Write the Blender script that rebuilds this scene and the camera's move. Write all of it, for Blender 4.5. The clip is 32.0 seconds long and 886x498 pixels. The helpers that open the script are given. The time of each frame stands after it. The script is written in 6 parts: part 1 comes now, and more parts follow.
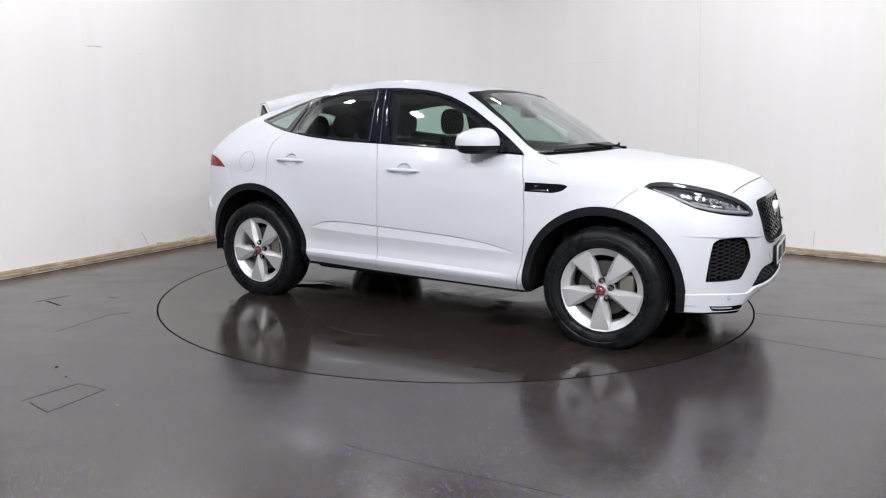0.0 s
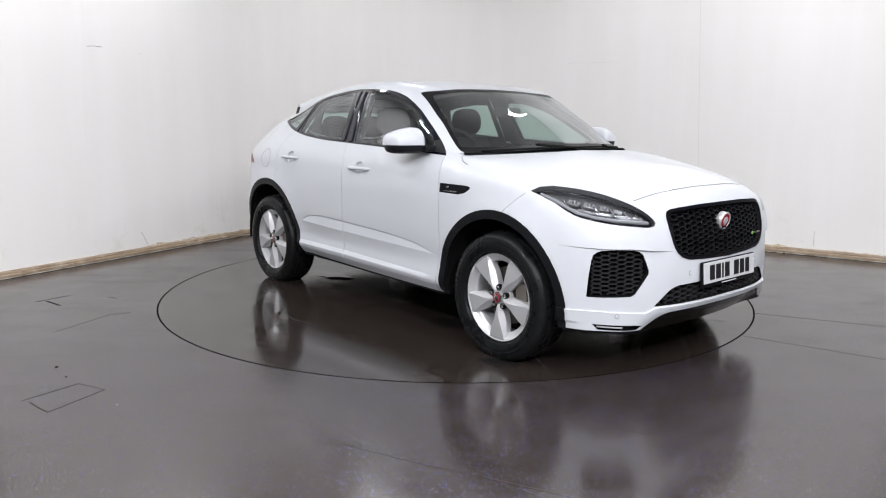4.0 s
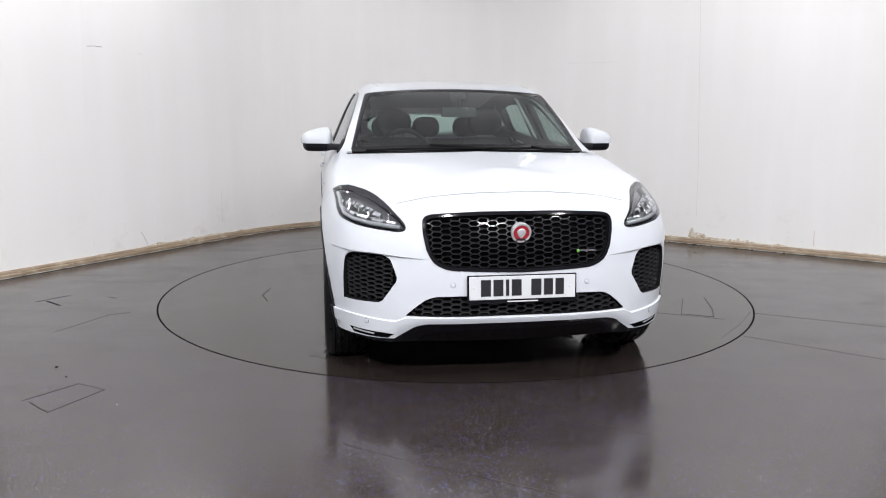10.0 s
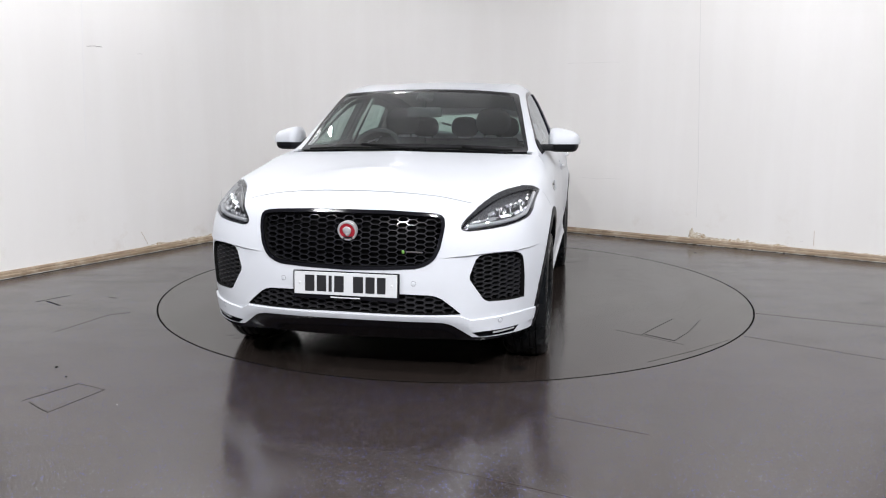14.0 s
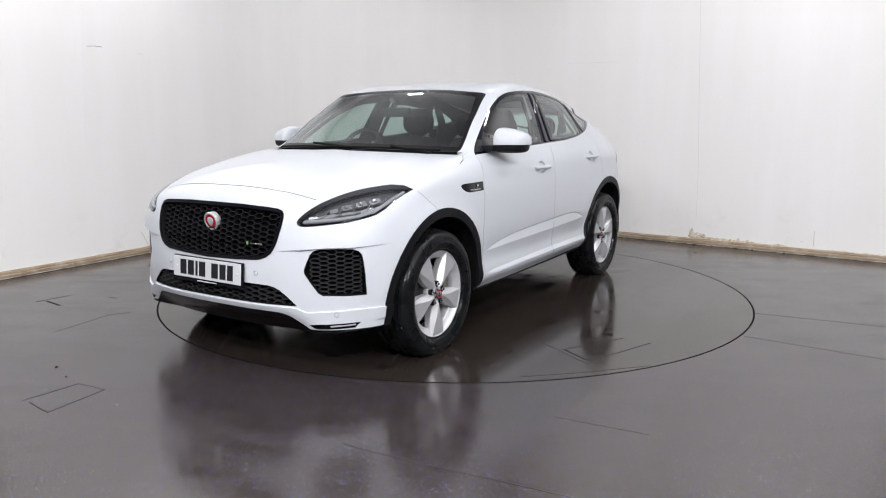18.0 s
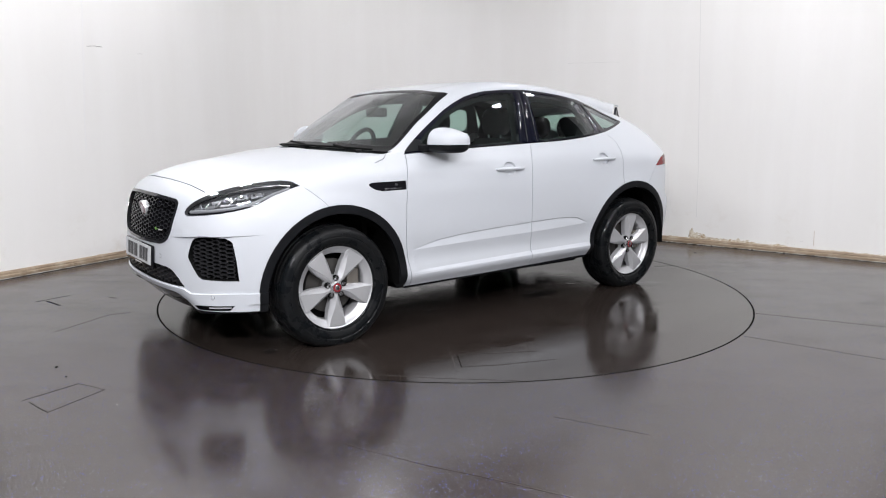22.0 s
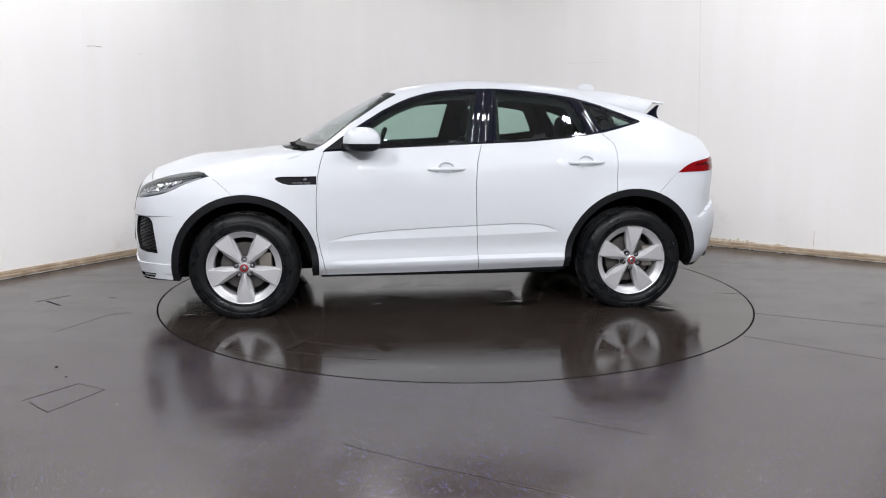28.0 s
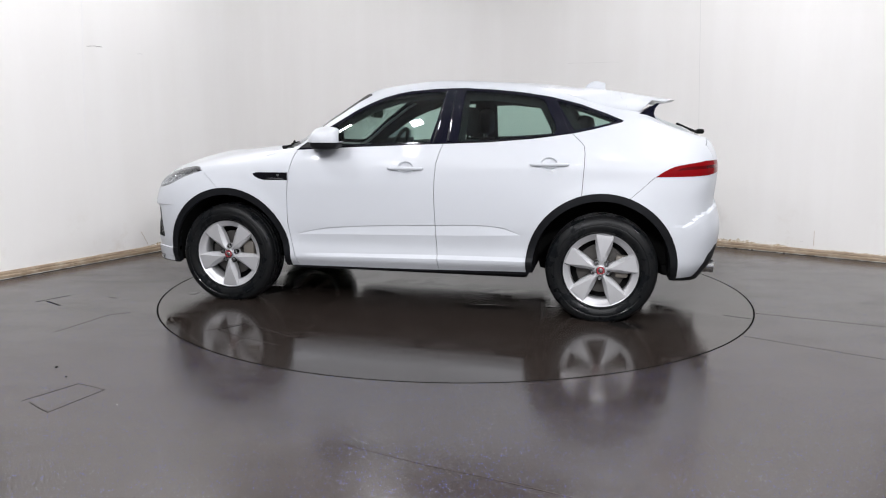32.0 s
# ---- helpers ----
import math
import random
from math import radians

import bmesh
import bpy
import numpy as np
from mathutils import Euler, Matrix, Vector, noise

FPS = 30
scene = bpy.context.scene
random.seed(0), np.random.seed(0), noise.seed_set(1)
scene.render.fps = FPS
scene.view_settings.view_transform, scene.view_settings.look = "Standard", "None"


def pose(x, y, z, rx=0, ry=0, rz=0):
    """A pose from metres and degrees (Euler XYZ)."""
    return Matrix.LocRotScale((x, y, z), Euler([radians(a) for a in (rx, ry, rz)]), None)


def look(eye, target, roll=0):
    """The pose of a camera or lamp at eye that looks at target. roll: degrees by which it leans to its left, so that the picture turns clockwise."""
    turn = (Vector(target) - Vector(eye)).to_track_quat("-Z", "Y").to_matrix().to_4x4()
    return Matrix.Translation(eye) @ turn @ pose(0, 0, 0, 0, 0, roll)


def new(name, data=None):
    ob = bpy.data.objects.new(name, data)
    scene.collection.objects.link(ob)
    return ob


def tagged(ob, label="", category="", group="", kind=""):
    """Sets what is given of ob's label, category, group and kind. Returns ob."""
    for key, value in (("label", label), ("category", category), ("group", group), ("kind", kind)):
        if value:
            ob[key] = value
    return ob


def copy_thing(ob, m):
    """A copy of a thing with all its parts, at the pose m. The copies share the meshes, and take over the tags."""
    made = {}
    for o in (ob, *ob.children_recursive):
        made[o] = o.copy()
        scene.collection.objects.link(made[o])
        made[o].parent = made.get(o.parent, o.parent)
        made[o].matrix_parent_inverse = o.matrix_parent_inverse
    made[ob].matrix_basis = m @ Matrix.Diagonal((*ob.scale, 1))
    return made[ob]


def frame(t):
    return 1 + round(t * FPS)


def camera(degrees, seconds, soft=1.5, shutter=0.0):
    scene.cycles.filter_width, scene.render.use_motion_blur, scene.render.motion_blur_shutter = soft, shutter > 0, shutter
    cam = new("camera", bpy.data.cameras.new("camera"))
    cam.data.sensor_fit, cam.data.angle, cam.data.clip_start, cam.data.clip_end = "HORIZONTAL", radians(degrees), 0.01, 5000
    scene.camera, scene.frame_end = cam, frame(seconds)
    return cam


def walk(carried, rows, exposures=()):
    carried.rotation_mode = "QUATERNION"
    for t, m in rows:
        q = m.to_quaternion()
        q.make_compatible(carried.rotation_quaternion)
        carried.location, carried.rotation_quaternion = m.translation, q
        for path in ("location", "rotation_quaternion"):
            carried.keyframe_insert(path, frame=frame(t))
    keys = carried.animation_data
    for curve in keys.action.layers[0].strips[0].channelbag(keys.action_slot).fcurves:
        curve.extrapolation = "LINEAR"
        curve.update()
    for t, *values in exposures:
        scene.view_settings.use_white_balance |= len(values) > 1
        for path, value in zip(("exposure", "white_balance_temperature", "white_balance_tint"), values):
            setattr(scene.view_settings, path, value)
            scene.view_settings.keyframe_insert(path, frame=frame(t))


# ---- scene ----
# ================= camera =================
cam = camera(62.4, 32.0, soft=1.1)
EYE_AT = Vector((0.0, -5.778, 1.298))
PAN, TILT = -0.0156, 0.1704
AHEAD = Vector((math.sin(PAN) * math.cos(TILT), math.cos(PAN) * math.cos(TILT), -math.sin(TILT)))
EYE = look(EYE_AT, EYE_AT + AHEAD * 5, 0.18)
walk(cam, [(0.0, EYE), (32.0, EYE)], exposures=[(0.0, 0.17), (32.0, 0.17)])


def heading(t):
    """Degrees by which the turntable has turned at t seconds (a steady turn, a trifle slower at both ends)."""
    return TURN[0] + t * (TURN[1] + t * (TURN[2] + t * TURN[3]))


TURN = (-28.916, -5.03561, -0.008787, 0.00022593)
CAR_X, CAR_Y = 0.187, -0.0917   # where the car stands on the turntable
DISC_R = 2.2346

# ================= world and light =================
world = bpy.data.worlds.new("world")
scene.world = world
world.use_nodes = True
world.node_tree.nodes["Background"].inputs[0].default_value = (0.9, 0.95, 1.0, 1)
world.node_tree.nodes["Background"].inputs[1].default_value = 0.02

CEIL_Z = 3.9
# first six follow glints in the windows; the other ten are added fill
LAMP_AND_FILL_SPOTS = [(-1.8, -2.54, 14), (1.0, -2.65, 10), (-2.62, -1.79, 24), (2.3, -1.75, 20), (-3.2, -0.19, 24), (3.0, -0.5, 24), (2.9, 0.9, 18), (-2.7, 1.2, 20), (1.5, 1.95, 10), (-0.9, 2.6, 11),
              (3.9, -2.6, 37), (-2.9, -4.6, 105), (0.0, -5.2, 36), (2.9, -4.9, 100), (-1.4, -7.2, 280), (1.8, -7.0, 270)]
LAMP_SIZE = (0.20, 0.20)
LAMP_COLOUR = (0.985, 0.99, 1.03)


def lamp_or_fill_light(x, y, watts):
    d = bpy.data.lights.new("panel_light", "AREA")
    d.shape, d.size, d.size_y = "RECTANGLE", LAMP_SIZE[0], LAMP_SIZE[1]
    d.energy, d.color = watts, LAMP_COLOUR
    ob = new("panel_light", d)
    ob.matrix_world = pose(x, y, CEIL_Z - 0.066)
    return ob


for spot in LAMP_AND_FILL_SPOTS:
    lamp_or_fill_light(*spot)


# ================= materials =================
class Mat:
    """A small helper round a node material."""

    def __init__(self, name, colour=(0.8, 0.8, 0.8), rough=0.5, metal=0.0, spec=0.5, coat=0.0, coat_rough=0.03):
        self.m = bpy.data.materials.new(name)
        self.m.use_nodes = True
        self.t = self.m.node_tree
        self.b = self.t.nodes["Principled BSDF"]
        self.b.inputs["Base Color"].default_value = (*colour, 1)
        self.b.inputs["Roughness"].default_value = rough
        self.b.inputs["Metallic"].default_value = metal
        self.b.inputs["Specular IOR Level"].default_value = spec
        self.b.inputs["Coat Weight"].default_value = coat
        self.b.inputs["Coat Roughness"].default_value = coat_rough
        self.m.diffuse_color = (*colour, 1)

    def node(self, kind, **kw):
        n = self.t.nodes.new(kind)
        for k, v in kw.items():
            if k in n.inputs:
                n.inputs[k].default_value = v
        return n

    def link(self, a, b):
        self.t.links.new(a, b)

    def coords(self, scale=1.0, generated=False):
        n = self.t.nodes.new("ShaderNodeTexCoord")
        m = self.t.nodes.new("ShaderNodeMapping")
        m.inputs["Scale"].default_value = (scale, scale, scale) if not isinstance(scale, tuple) else scale
        self.link(n.outputs["Object"], m.inputs[0])
        return m.outputs[0]

    def noise(self, scale, detail=4.0, rough=0.55, vec=None):
        n = self.node("ShaderNodeTexNoise", Scale=scale, Detail=detail, Roughness=rough)
        self.link(vec if vec is not None else self.coords(), n.inputs["Vector"])
        return n.outputs["Fac"]

    def ramp(self, fac, stops):
        r = self.t.nodes.new("ShaderNodeValToRGB")
        while len(r.color_ramp.elements) < len(stops):
            r.color_ramp.elements.new(0.5)
        for e, (p, c) in zip(r.color_ramp.elements, stops):
            e.position = p
            e.color = (*c, 1) if isinstance(c, tuple) else (c, c, c, 1)
        self.link(fac, r.inputs[0])
        return r.outputs[0]

    def mix(self, fac, a, b, mode="MIX"):
        n = self.t.nodes.new("ShaderNodeMix")
        n.data_type, n.blend_type = "RGBA", mode
        for val, sock in ((fac, n.inputs[0]), (a, n.inputs[6]), (b, n.inputs[7])):
            if hasattr(val, "links"):
                self.link(val, sock)
            elif isinstance(val, tuple):
                sock.default_value = (*val, 1)
            else:
                sock.default_value = val
        return n.outputs[2]

    def bump(self, height, strength=0.2, distance=0.002):
        n = self.node("ShaderNodeBump", Strength=strength, Distance=distance)
        self.link(height, n.inputs["Height"])
        self.link(n.outputs[0], self.b.inputs["Normal"])

    def put(self, socket, name):
        self.link(socket, self.b.inputs[name])


def paint_material():
    """Solid white lacquer: a faint orange peel under a clear coat."""
    p = Mat("white_car_paint", (0.62, 0.64, 0.675), 0.34, 0.0, 0.3, 0.30, 0.02)
    n = p.noise(900.0, 1.0)
    p.put(p.ramp(n, [(0.3, (0.565, 0.583, 0.614)), (0.7, (0.583, 0.601, 0.632))]), "Base Color")
    film = p.ramp(p.noise(3.0, 5.0, 0.65), [(0.35, 0.30), (0.7, 0.40)])
    p.put(film, "Roughness")
    return p.m


def rubber_material():
    p = Mat("tyre_rubber", (0.009, 0.009, 0.010), 0.42, 0.0, 0.18)
    a = p.noise(14.0, 5.0)
    p.put(p.ramp(a, [(0.36, 0.13), (0.50, 0.40)]), "Roughness")
    p.put(p.ramp(a, [(0.35, (0.005, 0.006, 0.007)), (0.8, (0.010, 0.0097, 0.0097))]), "Base Color")
    p.bump(p.noise(220.0, 3.0), 0.25, 0.001)
    return p.m


def plastic_material(name, colour, rough, bump=0.15, scale=600.0):
    p = Mat(name, colour, rough, 0.0, 0.17)
    c = p.noise(6.0, 4.0)
    p.put(p.ramp(c, [(0.3, tuple(v * 0.8 for v in colour)), (0.7, tuple(v * 1.2 for v in colour))]), "Base Color")
    p.bump(p.noise(scale, 2.0), bump, 0.0006)
    return p.m


def glass_material(name, tint, rough=0.0, base=0.065, rise=3.0):
    m = bpy.data.materials.new(name)
    m.use_nodes = True
    t = m.node_tree
    t.nodes.clear()
    out = t.nodes.new("ShaderNodeOutputMaterial")
    clear, shiny, mixer, fres = (t.nodes.new(k) for k in ("ShaderNodeBsdfTransparent", "ShaderNodeBsdfGlossy", "ShaderNodeMixShader", "ShaderNodeLayerWeight"))
    clear.inputs[0].default_value = (*tint, 1)
    shiny.inputs["Roughness"].default_value = rough
    shiny.inputs["Color"].default_value = (0.95, 0.97, 1, 1)
    fres.inputs["Blend"].default_value = 0.5
    power, scaled = t.nodes.new("ShaderNodeMath"), t.nodes.new("ShaderNodeMath")
    power.operation, scaled.operation = "POWER", "MULTIPLY_ADD"
    power.inputs[1].default_value = rise
    scaled.inputs[1].default_value, scaled.inputs[2].default_value = 0.94, base
    t.links.new(fres.outputs["Facing"], power.inputs[0])
    t.links.new(power.outputs[0], scaled.inputs[0])
    t.links.new(scaled.outputs[0], mixer.inputs[0])
    t.links.new(clear.outputs[0], mixer.inputs[1])
    t.links.new(shiny.outputs[0], mixer.inputs[2])
    t.links.new(mixer.outputs[0], out.inputs[0])
    m.diffuse_color = (*tint, 0.4)
    return m


def alloy_material():
    p = Mat("silver_alloy", (0.54, 0.54, 0.55), 0.38, 0.45)
    n = p.noise(900.0, 2.0)
    p.put(p.ramp(n, [(0.3, 0.36), (0.75, 0.44)]), "Roughness")
    return p.m


def floor_material(name, wet, flecks, depth=1.0):
    """Dark vinyl, wet and worn in patches, on the floor with fine pale, blue and rusty flecks."""
    p = Mat(name, (0.03, 0.028, 0.027), 0.2, 0.0, 0.72)
    big = p.noise(0.9, 5.0, 0.6)
    mid = p.noise(5.0, 6.0, 0.65)
    ground = p.mix(mid, tuple(c * depth for c in (0.0225, 0.0172, 0.0148)), tuple(c * depth for c in (0.037, 0.0285, 0.0245)))
    stain = p.ramp(p.noise(1.6, 6.0, 0.7), [(0.52, 0.0), (0.68, 1.0)])
    ground = p.mix(p.mix(1.0, stain, (0.14, 0.14, 0.14), "MULTIPLY"), ground, (0.042, 0.035, 0.031))
    kinds = ((98.0, 0.120, 0.46, (0.62, 0.65, 0.76)), (88.0, 0.145, 0.34, (0.14, 0.20, 0.72)), (112.0, 0.125, 0.38, (0.24, 0.25, 0.34)), (84.0, 0.115, 0.60, (0.22, 0.09, 0.05)))
    for scale, size, share, colour in kinds if flecks else ():
        v = p.node("ShaderNodeTexVoronoi", Scale=scale)
        v.feature = "F1"
        p.link(p.coords(), v.inputs["Vector"])
        near = p.ramp(v.outputs["Distance"], [(size, 1.0), (size + 0.04, 0.0)])
        keep = p.t.nodes.new("ShaderNodeSeparateColor")
        p.link(v.outputs["Color"], keep.inputs[0])
        some = p.ramp(keep.outputs[0], [(share, 0.0), (min(1.0, share + 0.45), 1.0)])
        ground = p.mix(p.mix(1.0, near, some, "MULTIPLY"), ground, colour)
    p.put(ground, "Base Color")
    fine = p.noise(2.6, 6.0, 0.6)
    wiped = p.noise(1.0, 5.0, 0.6, p.coords((0.7, 5.0, 1.0)))
    gloss = p.ramp(p.mix(0.35, p.mix(0.5, big, fine), wiped), [(0.36, wet[0]), (0.62, wet[1])])
    film = p.ramp(p.noise(2.2, 7.0, 0.68), [(0.53, 0.0), (0.60, 1.0)])
    p.put(p.mix(p.mix(1.0, film, (wet[2], wet[2], wet[2]), "MULTIPLY"), gloss, (0.045, 0.045, 0.045)), "Roughness")
    p.bump(p.noise(7.0, 4.0), 0.06, 0.004)
    return p.m


def wall_material():
    p = Mat("white_wall_paint", (0.80, 0.79, 0.775), 0.7, 0.0, 0.3)
    big = p.noise(0.55, 5.0, 0.6)
    col = p.mix(big, (0.835, 0.818, 0.792), (0.875, 0.860, 0.836))
    rolled = p.ramp(p.noise(1.0, 4.0, 0.6, p.coords((3.2, 3.2, 0.28))), [(0.42, 0.0), (0.62, 1.0)])
    col = p.mix(p.mix(1.0, rolled, (0.55, 0.55, 0.55), "MULTIPLY"), col, (0.885, 0.872, 0.852))
    sep = p.t.nodes.new("ShaderNodeSeparateXYZ")
    tc = p.t.nodes.new("ShaderNodeTexCoord")
    p.link(tc.outputs["Object"], sep.inputs[0])
    low = p.ramp(sep.outputs[2], [(0.05, 1.0), (0.55, 0.0)])
    dirt = p.ramp(p.noise(3.2, 7.0, 0.7), [(0.55, 0.0), (0.75, 1.0)])
    col = p.mix(p.mix(1.0, p.mix(1.0, low, dirt, "MULTIPLY"), (0.5, 0.5, 0.5), "MULTIPLY"), col, (0.60, 0.52, 0.42))
    p.put(col, "Base Color")
    p.bump(p.mix(0.4, p.noise(1.8, 4.0), p.noise(90.0, 3.0)), 0.12, 0.01)
    return p.m


def wood_material():
    p = Mat("skirting_wood", (0.42, 0.33, 0.22), 0.55)
    v = p.coords((1.6, 1.6, 34.0))
    n = p.noise(3.0, 6.0, 0.65, v)
    col = p.ramp(n, [(0.30, (0.16, 0.11, 0.07)), (0.5, (0.29, 0.215, 0.145)), (0.72, (0.42, 0.34, 0.245))])
    worn = p.ramp(p.noise(6.0, 6.0, 0.7), [(0.50, 0.0), (0.66, 1.0)])
    col = p.mix(p.mix(1.0, worn, (0.6, 0.6, 0.6), "MULTIPLY"), col, (0.50, 0.425, 0.325))
    p.put(col, "Base Color")
    p.bump(n, 0.3, 0.002)
    return p.m


def bare_material():
    p = Mat("bare_plaster", (0.66, 0.60, 0.50), 0.9, 0.0, 0.1)
    p.put(p.ramp(p.noise(38.0, 5.0, 0.7), [(0.36, (0.36, 0.26, 0.16)), (0.5, (0.62, 0.55, 0.44)), (0.66, (0.76, 0.72, 0.64))]), "Base Color")
    p.bump(p.noise(90.0, 4.0), 0.6, 0.006)
    return p.m


PAINT = paint_material()
RUBBER = rubber_material()
CLADDING = plastic_material("black_cladding", (0.0075, 0.008, 0.0095), 0.5)
GLOSS_BLACK = Mat("gloss_black", (0.005, 0.005, 0.007), 0.08, 0.0, 0.45).m
PILLAR_BLACK = Mat("pillar_gloss_black", (0.003, 0.0035, 0.010), 0.04, 0.0, 0.5).m
SCREEN_BORDER = Mat("screen_border_black", (0.006, 0.006, 0.007), 0.4, 0.0, 0.2).m
MATT_BLACK = Mat("matt_black", (0.006, 0.006, 0.006), 0.75, 0.0, 0.12).m
SHUT = Mat("shut_line_black", (0.06, 0.06, 0.065), 0.8).m
ALLOY = alloy_material()
GRILLE_NET = Mat("grille_gloss_plastic", (0.011, 0.011, 0.013), 0.14, 0.0, 0.5).m
NET = Mat("net_black_plastic", (0.022, 0.022, 0.024), 0.28, 0.0, 0.5).m
SATIN = Mat("satin_silver", (0.62, 0.62, 0.63), 0.35, 0.5).m
CHROME = Mat("chrome", (0.75, 0.75, 0.76), 0.12, 1.0).m
GREY_METAL = Mat("brake_metal", (0.085, 0.08, 0.075), 0.5, 0.6).m
GLASS = glass_material("window_glass", (0.66, 0.80, 0.745), base=0.065, rise=3.8)
SCREEN_GLASS = glass_material("windscreen_glass", (0.62, 0.745, 0.70), base=0.06, rise=2.6)
LENS = glass_material("lamp_lens", (0.93, 0.94, 0.95), base=0.04, rise=5.0)
RED_LENS = Mat("red_lamp_lens", (0.19, 0.003, 0.005), 0.10, 0.0, 0.2).m
RED_DARK = Mat("dark_red_lens", (0.085, 0.002, 0.003), 0.12, 0.0, 0.3, 0.2).m
CABIN = plastic_material("cabin_black_trim", (0.022, 0.022, 0.023), 0.65)
SEAT_CLOTH = plastic_material("seat_leather_black", (0.013, 0.013, 0.015), 0.8, 0.2, 300.0)
HEADLINER = Mat("grey_headliner", (0.30, 0.30, 0.30), 0.9).m
BADGE_RED = Mat("badge_red", (0.30, 0.018, 0.028), 0.25, 0.0, 0.5, 0.5).m
PLATE_WHITE = Mat("plate_white", (0.56, 0.57, 0.58), 0.30).m
INK = Mat("plate_black", (0.012, 0.012, 0.014), 0.4).m
LAMP_DARK = Mat("lamp_housing_dark", (0.095, 0.095, 0.10), 0.28).m
LAMP_SILVER = Mat("lamp_reflector", (0.66, 0.67, 0.69), 0.18, 0.85).m
GREEN = Mat("badge_green", (0.16, 0.36, 0.07), 0.4).m
FLOOR = floor_material("flecked_vinyl_floor", (0.12, 0.27, 0.25), True)
# turntable vinyl is wet, and scaled darker to deepen the shade under the car
DISC = floor_material("flecked_vinyl_turntable", (0.09, 0.21, 0.9), False, 0.8)
WALL = wall_material()
WOOD = wood_material()
# tone of the unseen walls, chosen dark for what the glass reflects
UNSEEN_DARK = plastic_material("unseen_wall_dark", (0.14, 0.14, 0.145), 0.8, 0.1, 60.0)
BARE = bare_material()
CEILING = Mat("white_ceiling", (0.86, 0.86, 0.85), 0.8).m
CRACK = Mat("crack_grey", (0.36, 0.34, 0.32), 0.9).m
SEAM = Mat("floor_groove_black", (0.005, 0.005, 0.005), 0.9, 0.0, 0.02).m
SEAM_SOFT = Mat("floor_seam", (0.018, 0.016, 0.015), 0.5, 0.0, 0.42).m
SEAM_PALE = Mat("floor_seam_pale", (0.055, 0.048, 0.044), 0.22, 0.0, 0.75).m
E_PANEL = bpy.data.materials.new("lit_panel")
E_PANEL.use_nodes = True
_b = E_PANEL.node_tree.nodes["Principled BSDF"]
_b.inputs["Emission Color"].default_value = (*LAMP_COLOUR, 1)
_b.inputs["Emission Strength"].default_value = 14.0


# ================= mesh helpers =================
def mesh_of(name, bm, material, smooth=True):
    me = bpy.data.meshes.new(name)
    bm.normal_update()
    bm.to_mesh(me)
    bm.free()
    me.materials.append(material)
    if smooth:
        me.shade_smooth()
        me.set_sharp_from_angle(angle=radians(38))
    return me


def part(name, bm, material, parent=None, label="", smooth=True):
    ob = new(name, mesh_of(name, bm, material, smooth))
    ob.parent = parent
    if label:
        tagged(ob, label)
    return ob


def box_bm(size, at=(0, 0, 0), bevel=0.0, seg=2, turn=None):
    bm = bmesh.new()
    bmesh.ops.create_cube(bm, size=1.0)
    bmesh.ops.scale(bm, vec=size, verts=bm.verts)
    if bevel:
        bmesh.ops.bevel(bm, geom=bm.edges[:], offset=bevel, segments=seg, affect="EDGES", profile=0.6)
    m = Matrix.Translation(at) @ (turn if turn is not None else Matrix())
    bmesh.ops.transform(bm, matrix=m, verts=bm.verts)
    return bm


def add_bm(a, b):
    """Put the mesh b into a."""
    me = bpy.data.meshes.new("tmp")
    b.to_mesh(me)
    b.free()
    a.from_mesh(me)
    bpy.data.meshes.remove(me)
    return a


def lathe_bm(profile, seg=48, axis="Y", close=False):
    """Turn a profile of (radius, along) about an axis."""
    bm = bmesh.new()
    rings = []
    for r, h in profile:
        ring = []
        for i in range(seg):
            a = 2 * math.pi * i / seg
            c, s = r * math.cos(a), r * math.sin(a)
            ring.append(bm.verts.new((c, h, s) if axis == "Y" else (c, s, h)))
        rings.append(ring)
    pairs = list(zip(rings, rings[1:])) + ([(rings[-1], rings[0])] if close else [])
    for a, b in pairs:
        for i in range(seg):
            j = (i + 1) % seg
            bm.faces.new((a[i], b[i], b[j], a[j]))
    if not close:
        for ring, flip in ((rings[0], False), (rings[-1], True)):
            if max(abs(v.co.x) + abs(v.co.z) + (abs(v.co.y) if axis == "Z" else 0) for v in ring) > 1e-4:
                bm.faces.new(ring if not flip else ring[::-1])
    bmesh.ops.recalc_face_normals(bm, faces=bm.faces)
    return bm


def prism_bm(poly, lo, hi, place=None, bevel=0.0):
    """A prism over a flat outline (list of 2D points), from lo to hi along z, then placed."""
    bm = bmesh.new()
    a = [bm.verts.new((p[0], p[1], lo)) for p in poly]
    b = [bm.verts.new((p[0], p[1], hi)) for p in poly]
    bm.faces.new(a[::-1])
    bm.faces.new(b)
    n = len(poly)
    for i in range(n):
        bm.faces.new((a[i], a[(i + 1) % n], b[(i + 1) % n], b[i]))
    bmesh.ops.recalc_face_normals(bm, faces=bm.faces)
    if bevel:
        bmesh.ops.bevel(bm, geom=bm.edges[:], offset=bevel, segments=1, affect="EDGES")
    if place is not None:
        bmesh.ops.transform(bm, matrix=place, verts=bm.verts)
    return bm


